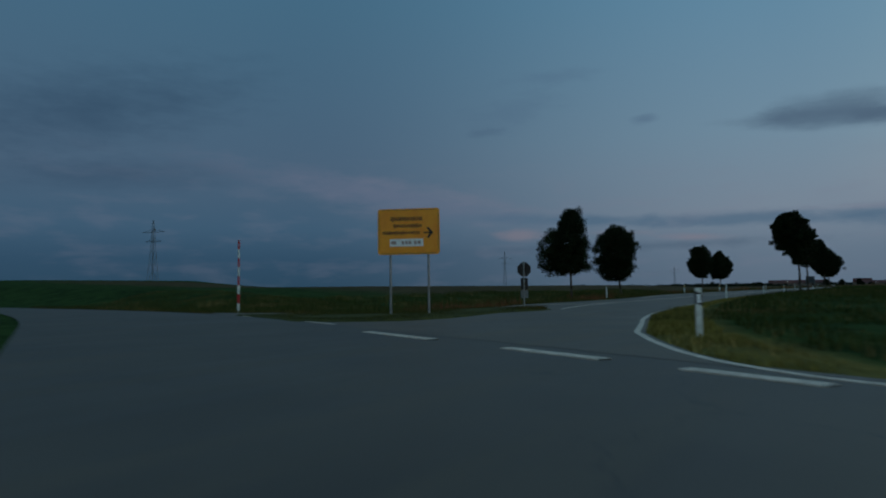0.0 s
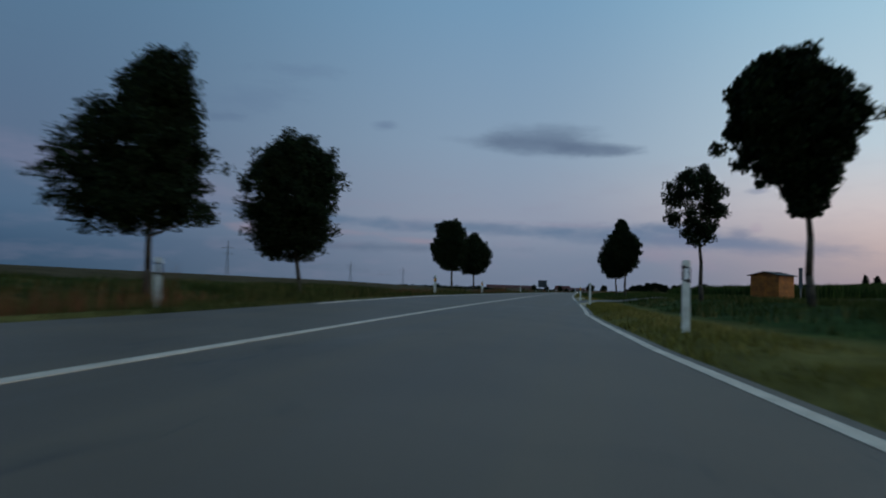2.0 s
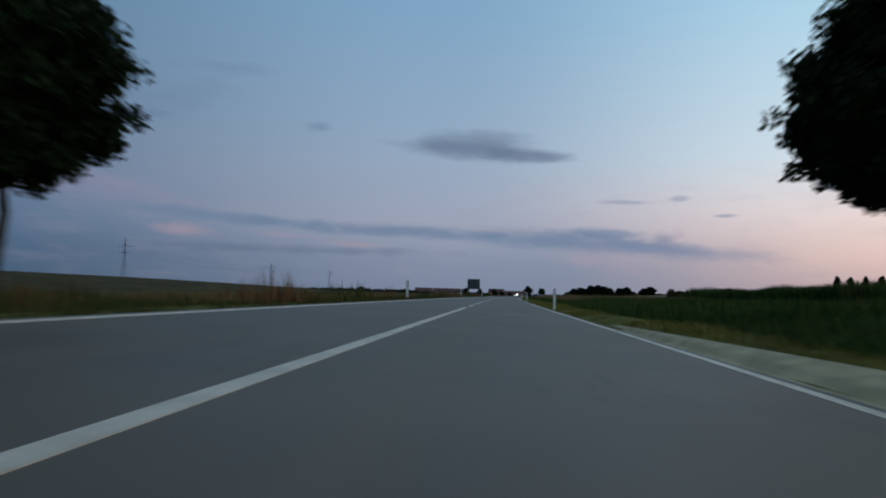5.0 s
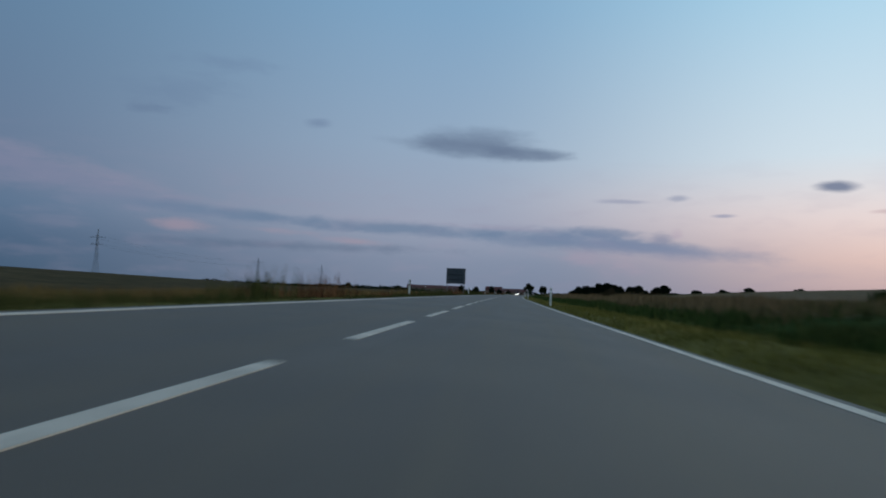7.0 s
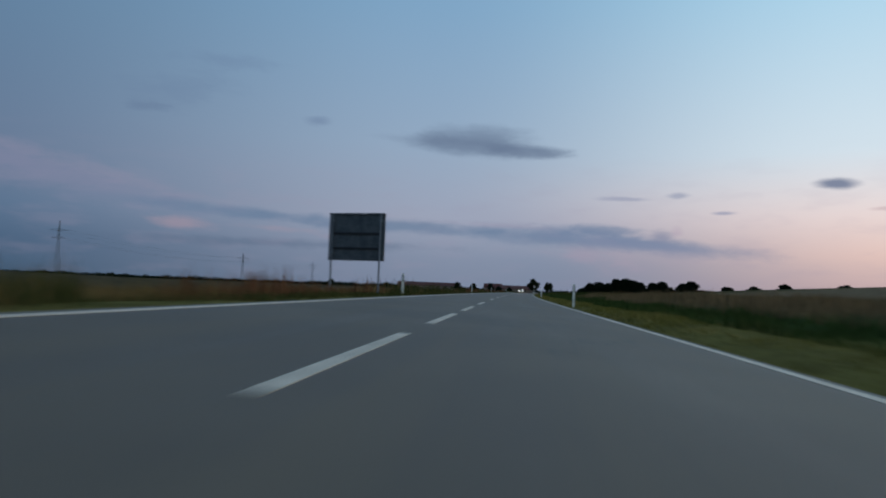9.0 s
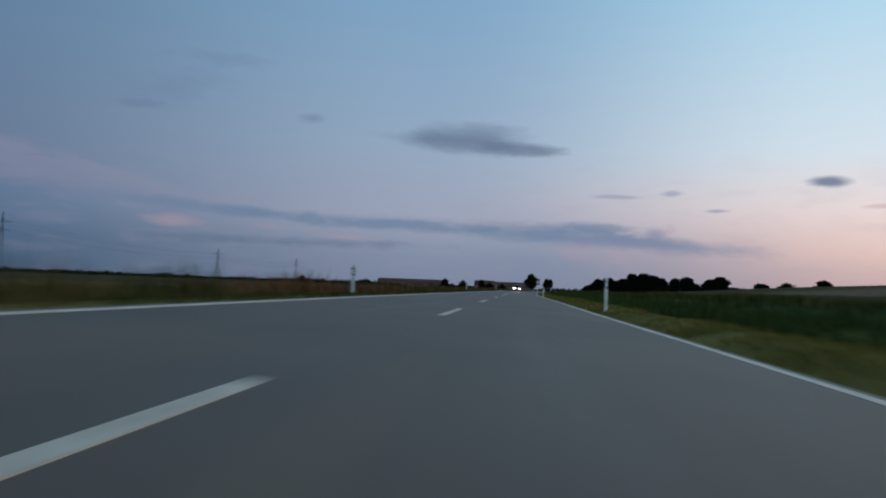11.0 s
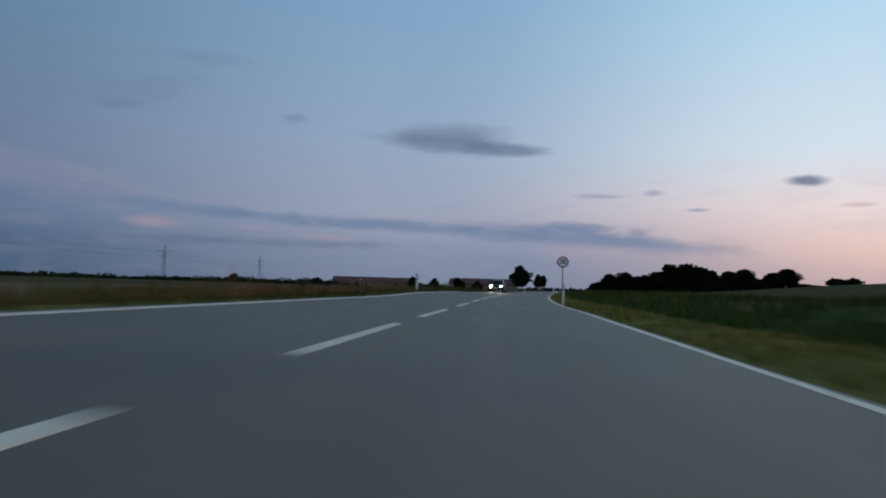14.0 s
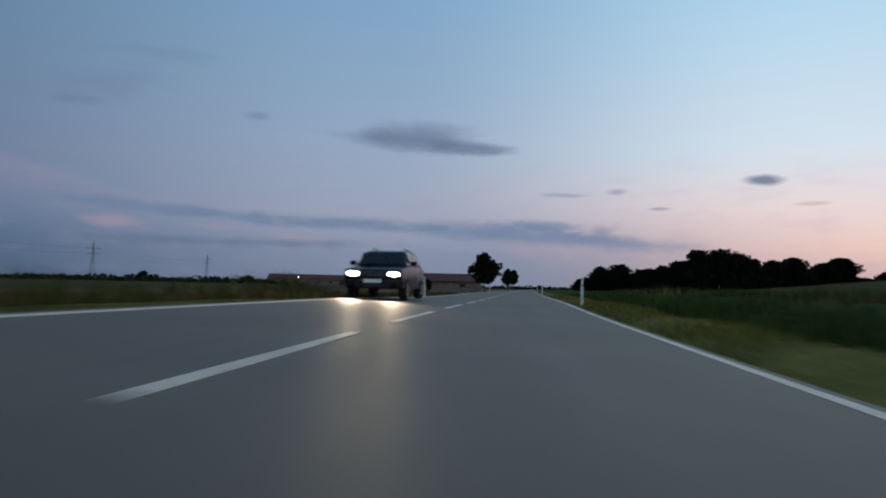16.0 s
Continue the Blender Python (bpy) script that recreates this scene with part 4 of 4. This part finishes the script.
# single far trees and bushes
FAR = [(146, 252, 6.4, 1.5), (151, 250, 6.0, 2.0), (156, 247.5, 6.6, 1.5), (161.5, 245, 6.9, 2.2), (166.5, 242.5, 6.0, 1.6), (171, 240.5, 6.4, 1.8), (177, 238, 6.0, 2.2), (-21, 604, 7.5, 3.4), (-36, 612, 6.5, 4.0), (-50, 608, 7.5, 4.0), (-9.0, 396, 3.8, 1.5), (-3.2, 386, 3.3, 1.4), (-112, 600, 5.0, 5.0), (-150, 560, 5.5, 4.0), (150, 470, 5.0, 4.5), (165, 462, 6.0, 5.0), (190, 440, 5.0, 5.0)]
for i, (x, y, hgt, rad) in enumerate(FAR):
    tree((x, y, z_at(x, y) - 0.2), 70 + i, hgt, 0.2, rad, BUSH, 110, 20, 0.3, label="small round dark tree at the field edge", mat=leaves_far, group="far field trees")


for x, y, hgt, rad, seed in ((18.2, 14.5, 1.5, 0.9, 91), (9.7, 50.5, 1.3, 0.62, 92)):
    tree((x, y, z_at(x, y) - 0.1), seed, hgt, 0.0, rad, BUSH, 90, 24, 0.06, label="low round brownish bush in tall grass", mat=leaves_brown, group="field bushes")

for x, y, hgt, rad, seed in ((-10.4, -13.6, 0.42, 0.8, 93), (-9.4, -12.0, 0.38, 0.7, 94), (-11.8, -8.5, 0.45, 0.9, 95), (-9.6, 21.0, 0.42, 0.8, 96)):
    tree((x, y, z_at(x, y) - 0.05), seed, hgt, 0.0, rad, BUSH, 90, 24, 0.05, label="low dark green bush at the field edge", mat=leaves_far, group="field bushes")
for x, y, hgt, rad, seed in ((-6.0, 252.4, 0.95, 0.5, 97), (-26.0, 284.0, 1.7, 1.5, 98)):
    tree((x, y, z_at(x, y) - 0.05), seed, hgt, 0.0, rad, BUSH, 70, 20, 0.05, gap=0.1, label="thin brownish shrub at the field edge", mat=leaves_brown, group="field bushes")


# ---- wooden hut ----
def hut():
    x, y = 19.2, -62.2
    w, d, hgt = 2.5, 1.9, 1.95
    s = thing("hut", (x, y, z_at(x, y) - 0.05), -50, "small orange-stained wooden hut with a dark low gable roof", "hut")
    part("frame", box((w - 0.06, d - 0.06, hgt), (0, 0, hgt / 2)), timber, s)
    bw = 0.14
    for i in range(int(hgt / bw)):
        z = 0.05 + bw * (i + 0.5)
        for sy in (-1, 1):
            part("board", box((w, 0.025, bw - 0.012), (0, sy * (d / 2 - 0.012), z), 0.004), timber, s)
        for sx in (-1, 1):
            part("board", box((0.025, d, bw - 0.012), (sx * (w / 2 - 0.012), 0, z), 0.004), timber, s)
    for side in (-1, 1):
        m = Matrix.Rotation(radians(12 * side), 4, "Y")
        part("roof_slope", box((w / 2 + 0.28, d + 0.4, 0.05), (side * (w / 4 + 0.06), 0, hgt + 0.14), 0.01, m), roof_felt, s)
    gable = prism([(-w / 2, hgt), (w / 2, hgt), (0, hgt + 0.26)], d - 0.1)
    part("gable", gable, timber, s)
    part("door", box((0.8, 0.03, 1.7), (-0.3, -d / 2 - 0.018, 0.9), 0.006), timber, s)


hut()


# ---- farm buildings ----
def barn(x, y, turn, length, deep, eave, ridge, label):
    s = thing("barn", (x, y, z_at(x, y) - 0.1), turn, label, "barn", "farm buildings")
    part("wall", box((length, deep, eave), (0, 0, eave / 2)), plaster, s)
    bm = prism([(-deep / 2, eave), (deep / 2, eave), (0, ridge)], length)
    bmesh.ops.rotate(bm, cent=(0, 0, 0), matrix=Matrix.Rotation(radians(90), 3, "Z"), verts=bm.verts[:])
    part("gable", bm, plaster, s)
    ang = math.atan2(ridge - eave, deep / 2)
    half = math.hypot(ridge - eave, deep / 2) + 0.5
    for side in (-1, 1):
        m = Matrix.Rotation(-side * ang, 4, "X")
        off = half / 2 - 0.02
        part("roof_slope", box((length + 0.8, half, 0.15), (0, side * math.cos(ang) * off, ridge + 0.1 - math.sin(ang) * off), 0.02, m), roof_tile, s)
    k = int(length // 6)
    for i in range(k):
        cx = -length / 2 + (i + 0.5) * length / k
        if i % 4 == 2:
            part("door", box((3.0, 0.12, min(2.6, eave - 0.3)), (cx, -deep / 2 - 0.02, min(2.6, eave - 0.3) / 2)), bark, s)
        else:
            part("window", box((1.4, 0.1, 0.8), (cx, -deep / 2 - 0.02, eave * 0.6)), window_glass, s)


barn(0.6, 404, 0, 17.6, 8, 2.4, 4.1, "long low barn with a red tiled roof")
barn(-79, 620, 3, 52, 12, 3.2, 6.0, "very long low barn with a dark red roof")
barn(-20, 640, -5, 16, 9, 3.4, 7.0, "small farm building with a red roof")
lamp = thing("yard_lamp", (-86, 612.5, z_at(-86, 612.5)), 0, "lit white yard lamp on a pole beside the barn", "yard lamp")
part("pole", tube((0, 0, -0.3), (0, 0, 4.2), 0.07, 0.05, 8), galvanised, lamp)
part("arm", tube((0, 0, 4.15), (0, -0.8, 4.35), 0.04, sides=8), galvanised, lamp)
part("head", box((0.34, 0.5, 0.18), (0, -0.9, 4.4), 0.04), sign_back, lamp)
part("bulb", box((0.3, 0.3, 0.3), (0, -0.9, 4.2), 0.1), yard_glow, lamp)


# ---- power pylons ----
def strut_list(tall):
    """The lattice of a pylon, as bars (a, b, radius)."""
    bars, levels = [], [(0.0, 2.6), (0.25, 1.9), (0.45, 1.35), (0.62, 0.95), (0.78, 0.7), (0.9, 0.5), (1.0, 0.12)]
    corner = [(-1, -1), (1, -1), (1, 1), (-1, 1)]
    for (h0, w0), (h1, w1) in zip(levels, levels[1:]):
        for i in range(4):
            a, b = corner[i], corner[(i + 1) % 4]
            p0, p1 = (a[0] * w0, a[1] * w0, h0 * tall), (a[0] * w1, a[1] * w1, h1 * tall)
            q0, q1 = (b[0] * w0, b[1] * w0, h0 * tall), (b[0] * w1, b[1] * w1, h1 * tall)
            bars += [(p0, p1, 0.11), (p0, q1, 0.055), (q0, p1, 0.055), (p1, q1, 0.055)]
    return bars


ARMS = ((0.68, 6.5), (0.82, 9.0))


def pylon(x, y, tall, turn):
    s = thing("power_pylon", (x, y, z_at(x, y) - 0.2), turn, "tall grey steel lattice power pylon", "power pylon", "power pylons")
    part("tower", join(*[tube(a, b, r, sides=5) for a, b, r in strut_list(tall)]), steel_hazed, s)
    for hgt, reach in ARMS:
        for side in (-1, 1):
            z = hgt * tall
            part("cross_arm", join(tube((0, 0.5, z), (side * reach, 0, z), 0.13, sides=5), tube((0, -0.5, z), (side * reach, 0, z), 0.13, sides=5), tube((0, 0, z + 1.8), (side * reach, 0, z), 0.1, sides=5)), steel_hazed, s)
    return s


PYLONS = [(-347, 49, 40, 12), (-433, 611, 52, 8), (-388, 928, 41, 5), (-372, 1200, 42, 0)]
for q in PYLONS:
    pylon(*q)
for (x0, y0, t0, _), (x1, y1, t1, _) in zip(PYLONS[1:], PYLONS[2:]):
    for hgt, reach in ARMS:
        for side in (-1, 1):
            c = bpy.data.curves.new("power_line", "CURVE")
            c.dimensions, c.bevel_depth, c.bevel_resolution = "3D", 0.05, 1
            sp = c.splines.new("POLY")
            sp.points.add(12)
            for i, pt in enumerate(sp.points):
                f = i / 12
                pt.co = (x0 + (x1 - x0) * f + side * reach, y0 + (y1 - y0) * f, hgt * (t0 + (t1 - t0) * f) - 24 * f * (1 - f) + 0.8, 1)
            c.materials.append(steel_hazed)
            tagged(new("power_line", c), "thin sagging dark cable between pylons", "power line", "power lines", "structure")


# ---- car ----
def car(x, y, turn):
    s = thing("car", (x, y, z_at(x, y)), turn, "dark estate car with lit headlamps on the road", "car")
    # side profile, front to -y
    lower = [(-2.1, 0.45), (-2.14, 0.68), (-2.02, 0.88), (-1.0, 1.0), (1.95, 1.04), (2.12, 0.95), (2.15, 0.5), (2.05, 0.32), (-1.95, 0.32)]
    cabin = [(-1.05, 1.0), (-0.38, 1.48), (0.3, 1.56), (1.6, 1.52), (2.0, 1.04)]

    def loft(profile, wide_low, wide_high, z_low, z_high, bevel):
        bm = bmesh.new()
        sides = []
        for sgn in (-1, 1):
            sides.append([bm.verts.new((sgn * (wide_low + (wide_high - wide_low) * max(0, min(1, (z - z_low) / (z_high - z_low)))), py, z)) for py, z in profile])
        k = len(profile)
        for i in range(k):
            j = (i + 1) % k
            bm.faces.new((sides[0][i], sides[0][j], sides[1][j], sides[1][i]))
        bm.faces.new(sides[0][::-1]), bm.faces.new(sides[1])
        bmesh.ops.recalc_face_normals(bm, faces=bm.faces[:])
        bmesh.ops.bevel(bm, geom=bm.edges[:], offset=bevel, segments=3, profile=0.6, affect="EDGES")
        return bm
    body = part("body", loft(lower, 0.86, 0.84, 0.32, 1.04, 0.05), car_paint, s, smooth=True)
    part("cabin", loft(cabin, 0.80, 0.6, 1.0, 1.56, 0.05), car_paint, body, smooth=True)
    ws = prism([(-0.7, 0), (0.7, 0), (0.54, 0.7), (-0.54, 0.7)], 0.02)
    bmesh.ops.rotate(ws, cent=(0, 0, 0), matrix=Matrix.Rotation(radians(-54.4), 3, "X"), verts=ws.verts[:])
    bmesh.ops.translate(ws, vec=(0, -1.0, 1.06), verts=ws.verts[:])
    part("windscreen", ws, car_glass, s)
    for sgn in (-1, 1):
        m = Matrix.Rotation(radians(-sgn * 24), 4, "Y")
        for cy, ln in ((-0.15, 0.85), (0.85, 0.95)):
            part("side_window", box((0.02, ln, 0.34), (sgn * 0.725, cy, 1.28), 0.005, m), car_glass, s)
        lamp_ob = part("headlight", box((0.42, 0.12, 0.19), (sgn * 0.6, -2.05, 0.74), 0.04), alloy, s)
        lens = bmesh.new()
        bmesh.ops.create_uvsphere(lens, u_segments=20, v_segments=10, radius=1.0, matrix=Matrix.Translation((sgn * 0.6, -2.11, 0.74)) @ Matrix.Diagonal((0.18, 0.04, 0.075, 1)))
        part("lens", lens, headlamp_glow, lamp_ob, "bright lit lens")
        part("fog_lamp", tube((sgn * 0.62, -2.17, 0.42), (sgn * 0.62, -2.12, 0.42), 0.055, sides=16), car_glass, s)
        part("mirror", box((0.2, 0.1, 0.14), (sgn * 0.95, -0.75, 1.1), 0.03), car_paint, s)
        for wy in (-1.32, 1.35):
            wheel = part("wheel", tube((sgn * 0.66, wy, 0.31), (sgn * 0.88, wy, 0.31), 0.31, sides=24), rubber, s)
            part("rim", tube((sgn * 0.84, wy, 0.31), (sgn * 0.89, wy, 0.31), 0.2, sides=18), alloy, wheel)
    grille = part("grille", box((0.74, 0.04, 0.16), (0, -2.115, 0.75), 0.01), post_black, s)
    for dz in (-0.05, 0.0, 0.05):
        part("bar", box((0.7, 0.02, 0.012), (0, -2.138, 0.75 + dz), 0.004), alloy, grille)
    part("intake", box((1.0, 0.04, 0.1), (0, -2.155, 0.4), 0.01), post_black, s)
    for sgn in (-1, 1):
        part("roof_rail", tube((sgn * 0.5, -0.1, 1.6), (sgn * 0.5, 1.5, 1.58), 0.018, sides=8), alloy, s)
        part("wiper", tube((sgn * 0.3, -1.02, 1.07), (sgn * 0.3 - 0.3, -0.62, 1.37), 0.012, sides=6), post_black, s)
    part("bumper", box((1.6, 0.16, 0.2), (0, -2.08, 0.47), 0.05), car_paint, s)
    part("number_plate", box((0.52, 0.02, 0.11), (0, -2.17, 0.54), 0.004), plate_white, s)
    m = pose(x, y, z_at(x, y), 0, 0, turn)
    for sgn in (-1, 1):
        spot = bpy.data.lights.new("headlamp_beam", "SPOT")
        spot.energy, spot.spot_size, spot.spot_blend, spot.color, spot.shadow_soft_size = 260, radians(70), 0.6, (1.0, 0.8, 0.54), 0.07
        ob = new("headlamp_beam", spot)
        ob.matrix_basis = m @ look((sgn * 0.6, -2.18, 0.74), (sgn * 0.6, -14.0, -0.1))


car(1.85, 270.0, -5.5)


# ---- grasses: far too many to count ----
def blades(name, x, y, tall, wide, mat, label, seed, lean=0.35, uneven=1.0):
    rng = np.random.default_rng(seed)
    z = land(x, y) - 0.02
    n = len(x)
    a = rng.random(n) * 6.283
    tuft = np.array([noise.noise((a1 * 0.35, b1 * 0.22, seed * 7.7)) for a1, b1 in zip(x, y)])
    h = tall * (1 + uneven * (0.8 * rng.random(n) - 0.45)) * np.clip(1 + 1.1 * uneven * tuft, 0.35, 1.9)
    w = wide * (0.6 + 0.8 * rng.random(n))
    dx, dy = np.cos(a) * w, np.sin(a) * w
    b = rng.random(n) * 6.283
    lx, ly = np.cos(b) * h * lean * rng.random(n), np.sin(b) * h * lean * rng.random(n)
    v = np.stack([np.stack([x - dx, y - dy, z], -1), np.stack([x + dx, y + dy, z], -1), np.stack([x + lx, y + ly, z + h], -1)], 1).reshape(-1, 3)
    tagged(raw(name, v, np.arange(3 * n).reshape(n, 3), mat), label, "grass", kind="stuff")


def scatter(seed, count, y0, y1, u0, u1, side, power=1.5):
    rng = np.random.default_rng(seed)
    y = y0 + (y1 - y0) * rng.random(count)
    u = u0 + (u1 - u0) * rng.random(count) ** power
    x = (edge_r(y) + u) if side > 0 else (edge_l(y) - u)
    clump = np.array([noise.noise((a * 0.7, b * 0.7, seed * 3.1)) for a, b in zip(x, y)])
    bare = 0.3 + 0.65 * np.clip((-40 - y) / 16, 0, 1) * (y < -40) * (y > -67) * (side > 0)
    keep = (~on_road(x, y)) & (u > bare - 0.06) & (rng.random(count) < 0.55 + 0.9 * clump) & ~on_track(x, y)
    return x[keep], y[keep]


x, y = scatter(1, 260000, -152, 300, 0.24, 1.9, 1, 1.0)
blades("verge_grass", x, y, 0.10, 0.012, verge_blades, "short yellowish green verge grass beside the road", 1, 0.8)
x, y = scatter(2, 150000, -146, 300, 0.22, 4.0, -1)
blades("verge_grass", x, y, 0.15, 0.013, west_blades, "rough brownish green verge grass beside the road", 2, 0.8)
x, y = scatter(3, 120000, -60, 300, 1.5, 3.6, 1, 1.0)
blades("tall_grass", x, y, 0.24, 0.018, maize_blades, "dense dark green grass strip behind the verge", 3)
x, y = scatter(13, 120000, 0, 110, 3.3, 18.0, 1, 1.0)
blades("dry_meadow", x, y, 0.36, 0.02, dry_blades, "tall dry brownish meadow grass behind the green strip", 13, 0.3)
x, y = scatter(16, 60000, -62, 4, 3.3, 16.0, 1, 1.0)
blades("tall_grass", x, y, 0.28, 0.02, maize_blades, "dark green meadow grass by the track", 16)
x, y = scatter(14, 100000, 95, 300, 3.3, 15.0, 1, 1.0)
blades("tall_grass", x, y, 0.28, 0.02, tall_blades, "green meadow grass behind the verge", 14)
x, y = scatter(4, 60000, -152, -60, 2.5, 16.0, 1, 1.1)
blades("tall_grass", x, y, 0.22, 0.018, tall_blades, "knee-high dark green grass along the field", 4)
x, y = scatter(5, 130000, -45, 190, 2.2, 14.0, -1, 1.2)
blades("cereal_field", x, y, 0.32, 0.02, straw_blades, "tall dry tan grass at the field edge", 5, 0.2)
x, y = scatter(15, 110000, 110, 300, 1.6, 14.0, -1, 1.2)
blades("weed_strip", x, y, 0.30, 0.02, weed_blades, "dark brownish weeds and grass at the field edge", 15, 0.3)
x, y = scatter(6, 120000, -146, -35, 3.4, 26.0, -1, 1.2)
blades("tall_grass", x, y, 0.30, 0.02, tall_blades, "dark green crop rows beside the verge", 6)
rng = np.random.default_rng(9)
at = np.array([crossroad(s, d) for s, d in zip(rng.random(60000) * 60 - 6, 0.3 + rng.random(60000) ** 1.4 * 16)])
x, y = at[:, 0], at[:, 1]
keep = ~on_road(x, y)
blades("verge_grass", x[keep], y[keep], 0.17, 0.014, west_blades, "uneven green grass on the junction corner", 9, 0.7)
rng = np.random.default_rng(10)
x, y = rng.uniform(-8.3, 4.6, 60000), rng.uniform(-147, -132, 60000)
keep = on_island(x, y, 0.97)
blades("island_grass", x[keep], y[keep], 0.13, 0.014, west_blades, "uneven dark green grass on the junction triangle", 10, 0.6)

rng = np.random.default_rng(12)
x, y = 22 + 62 * rng.random(110000) ** 1.5, -52 + 80 * rng.random(110000)
keep = ~on_track(x, y, 1.0)
x, y = x[keep], y[keep]
blades("maize_field", x, y, 1.3, 0.08, maize_blades, "dark green maize standing in a field", 12, 0.3, 0.35)

# rough growth at the edge of the western field
x, y = scatter(21, 110000, -128, 300, 1.3, 8.0, -1, 1.2)
patch = np.array([noise.noise((a * 0.16, b * 0.11, 4.2)) for a, b in zip(x, y)])
blades("rusty_grass", x[patch > 0.1], y[patch > 0.1], 0.42, 0.022, rusty_blades, "clumps of rusty brown seeding grass at the field edge", 21, 0.3, 1.2)
blades("weed_clumps", x[patch < -0.22], y[patch < -0.22], 0.42, 0.03, west_blades, "dark green weed clumps at the field edge", 22, 0.4, 1.2)

# far woods on the skyline
rng = np.random.default_rng(5)
cs, sizes = [], []
for k in range(640):
    near = k >= 420
    a = radians(rng.uniform(12, 80) if near else rng.uniform(-65, 80))
    r = rng.uniform(380, 760) if near else rng.uniform(900, 1700)
    cx, cy = -math.sin(a) * r, 120 + math.cos(a) * r
    wide, hgt, count = (rng.uniform(8, 30), rng.uniform(1.2, 3.4), 260) if near else (rng.uniform(10, 40), rng.uniform(3, 7.5), 130)
    dx = rng.uniform(-1, 1, count)
    dome = hgt * np.sqrt(1 - dx * dx) * (0.75 + 0.25 * np.sin(dx * 9 + k)) * rng.random(count) ** 0.6
    turned = math.cos(a), math.sin(a)
    cs.append(np.stack([cx + dx * wide * turned[0], cy + dx * wide * turned[1] + rng.normal(size=count) * 3, dome], -1))
    sizes.append(np.full(count, 0.5 if near else 1.1))
sizes, c = np.concatenate(sizes), np.concatenate(cs)
c[:, 2] += land(c[:, 0], c[:, 1]) - 0.3
nrm = rng.normal(size=c.shape)
nrm /= np.linalg.norm(nrm, axis=1, keepdims=True)
v, f = quads(c, nrm, sizes * (0.7 + rng.random(len(c))), 2.0 * sizes * (0.7 + rng.random(len(c))), rng.random(len(c)) * 6.28)
tagged(raw("far_woods", v, f, leaves_far), "low dark woods and hedges along the skyline", "woods", kind="stuff")
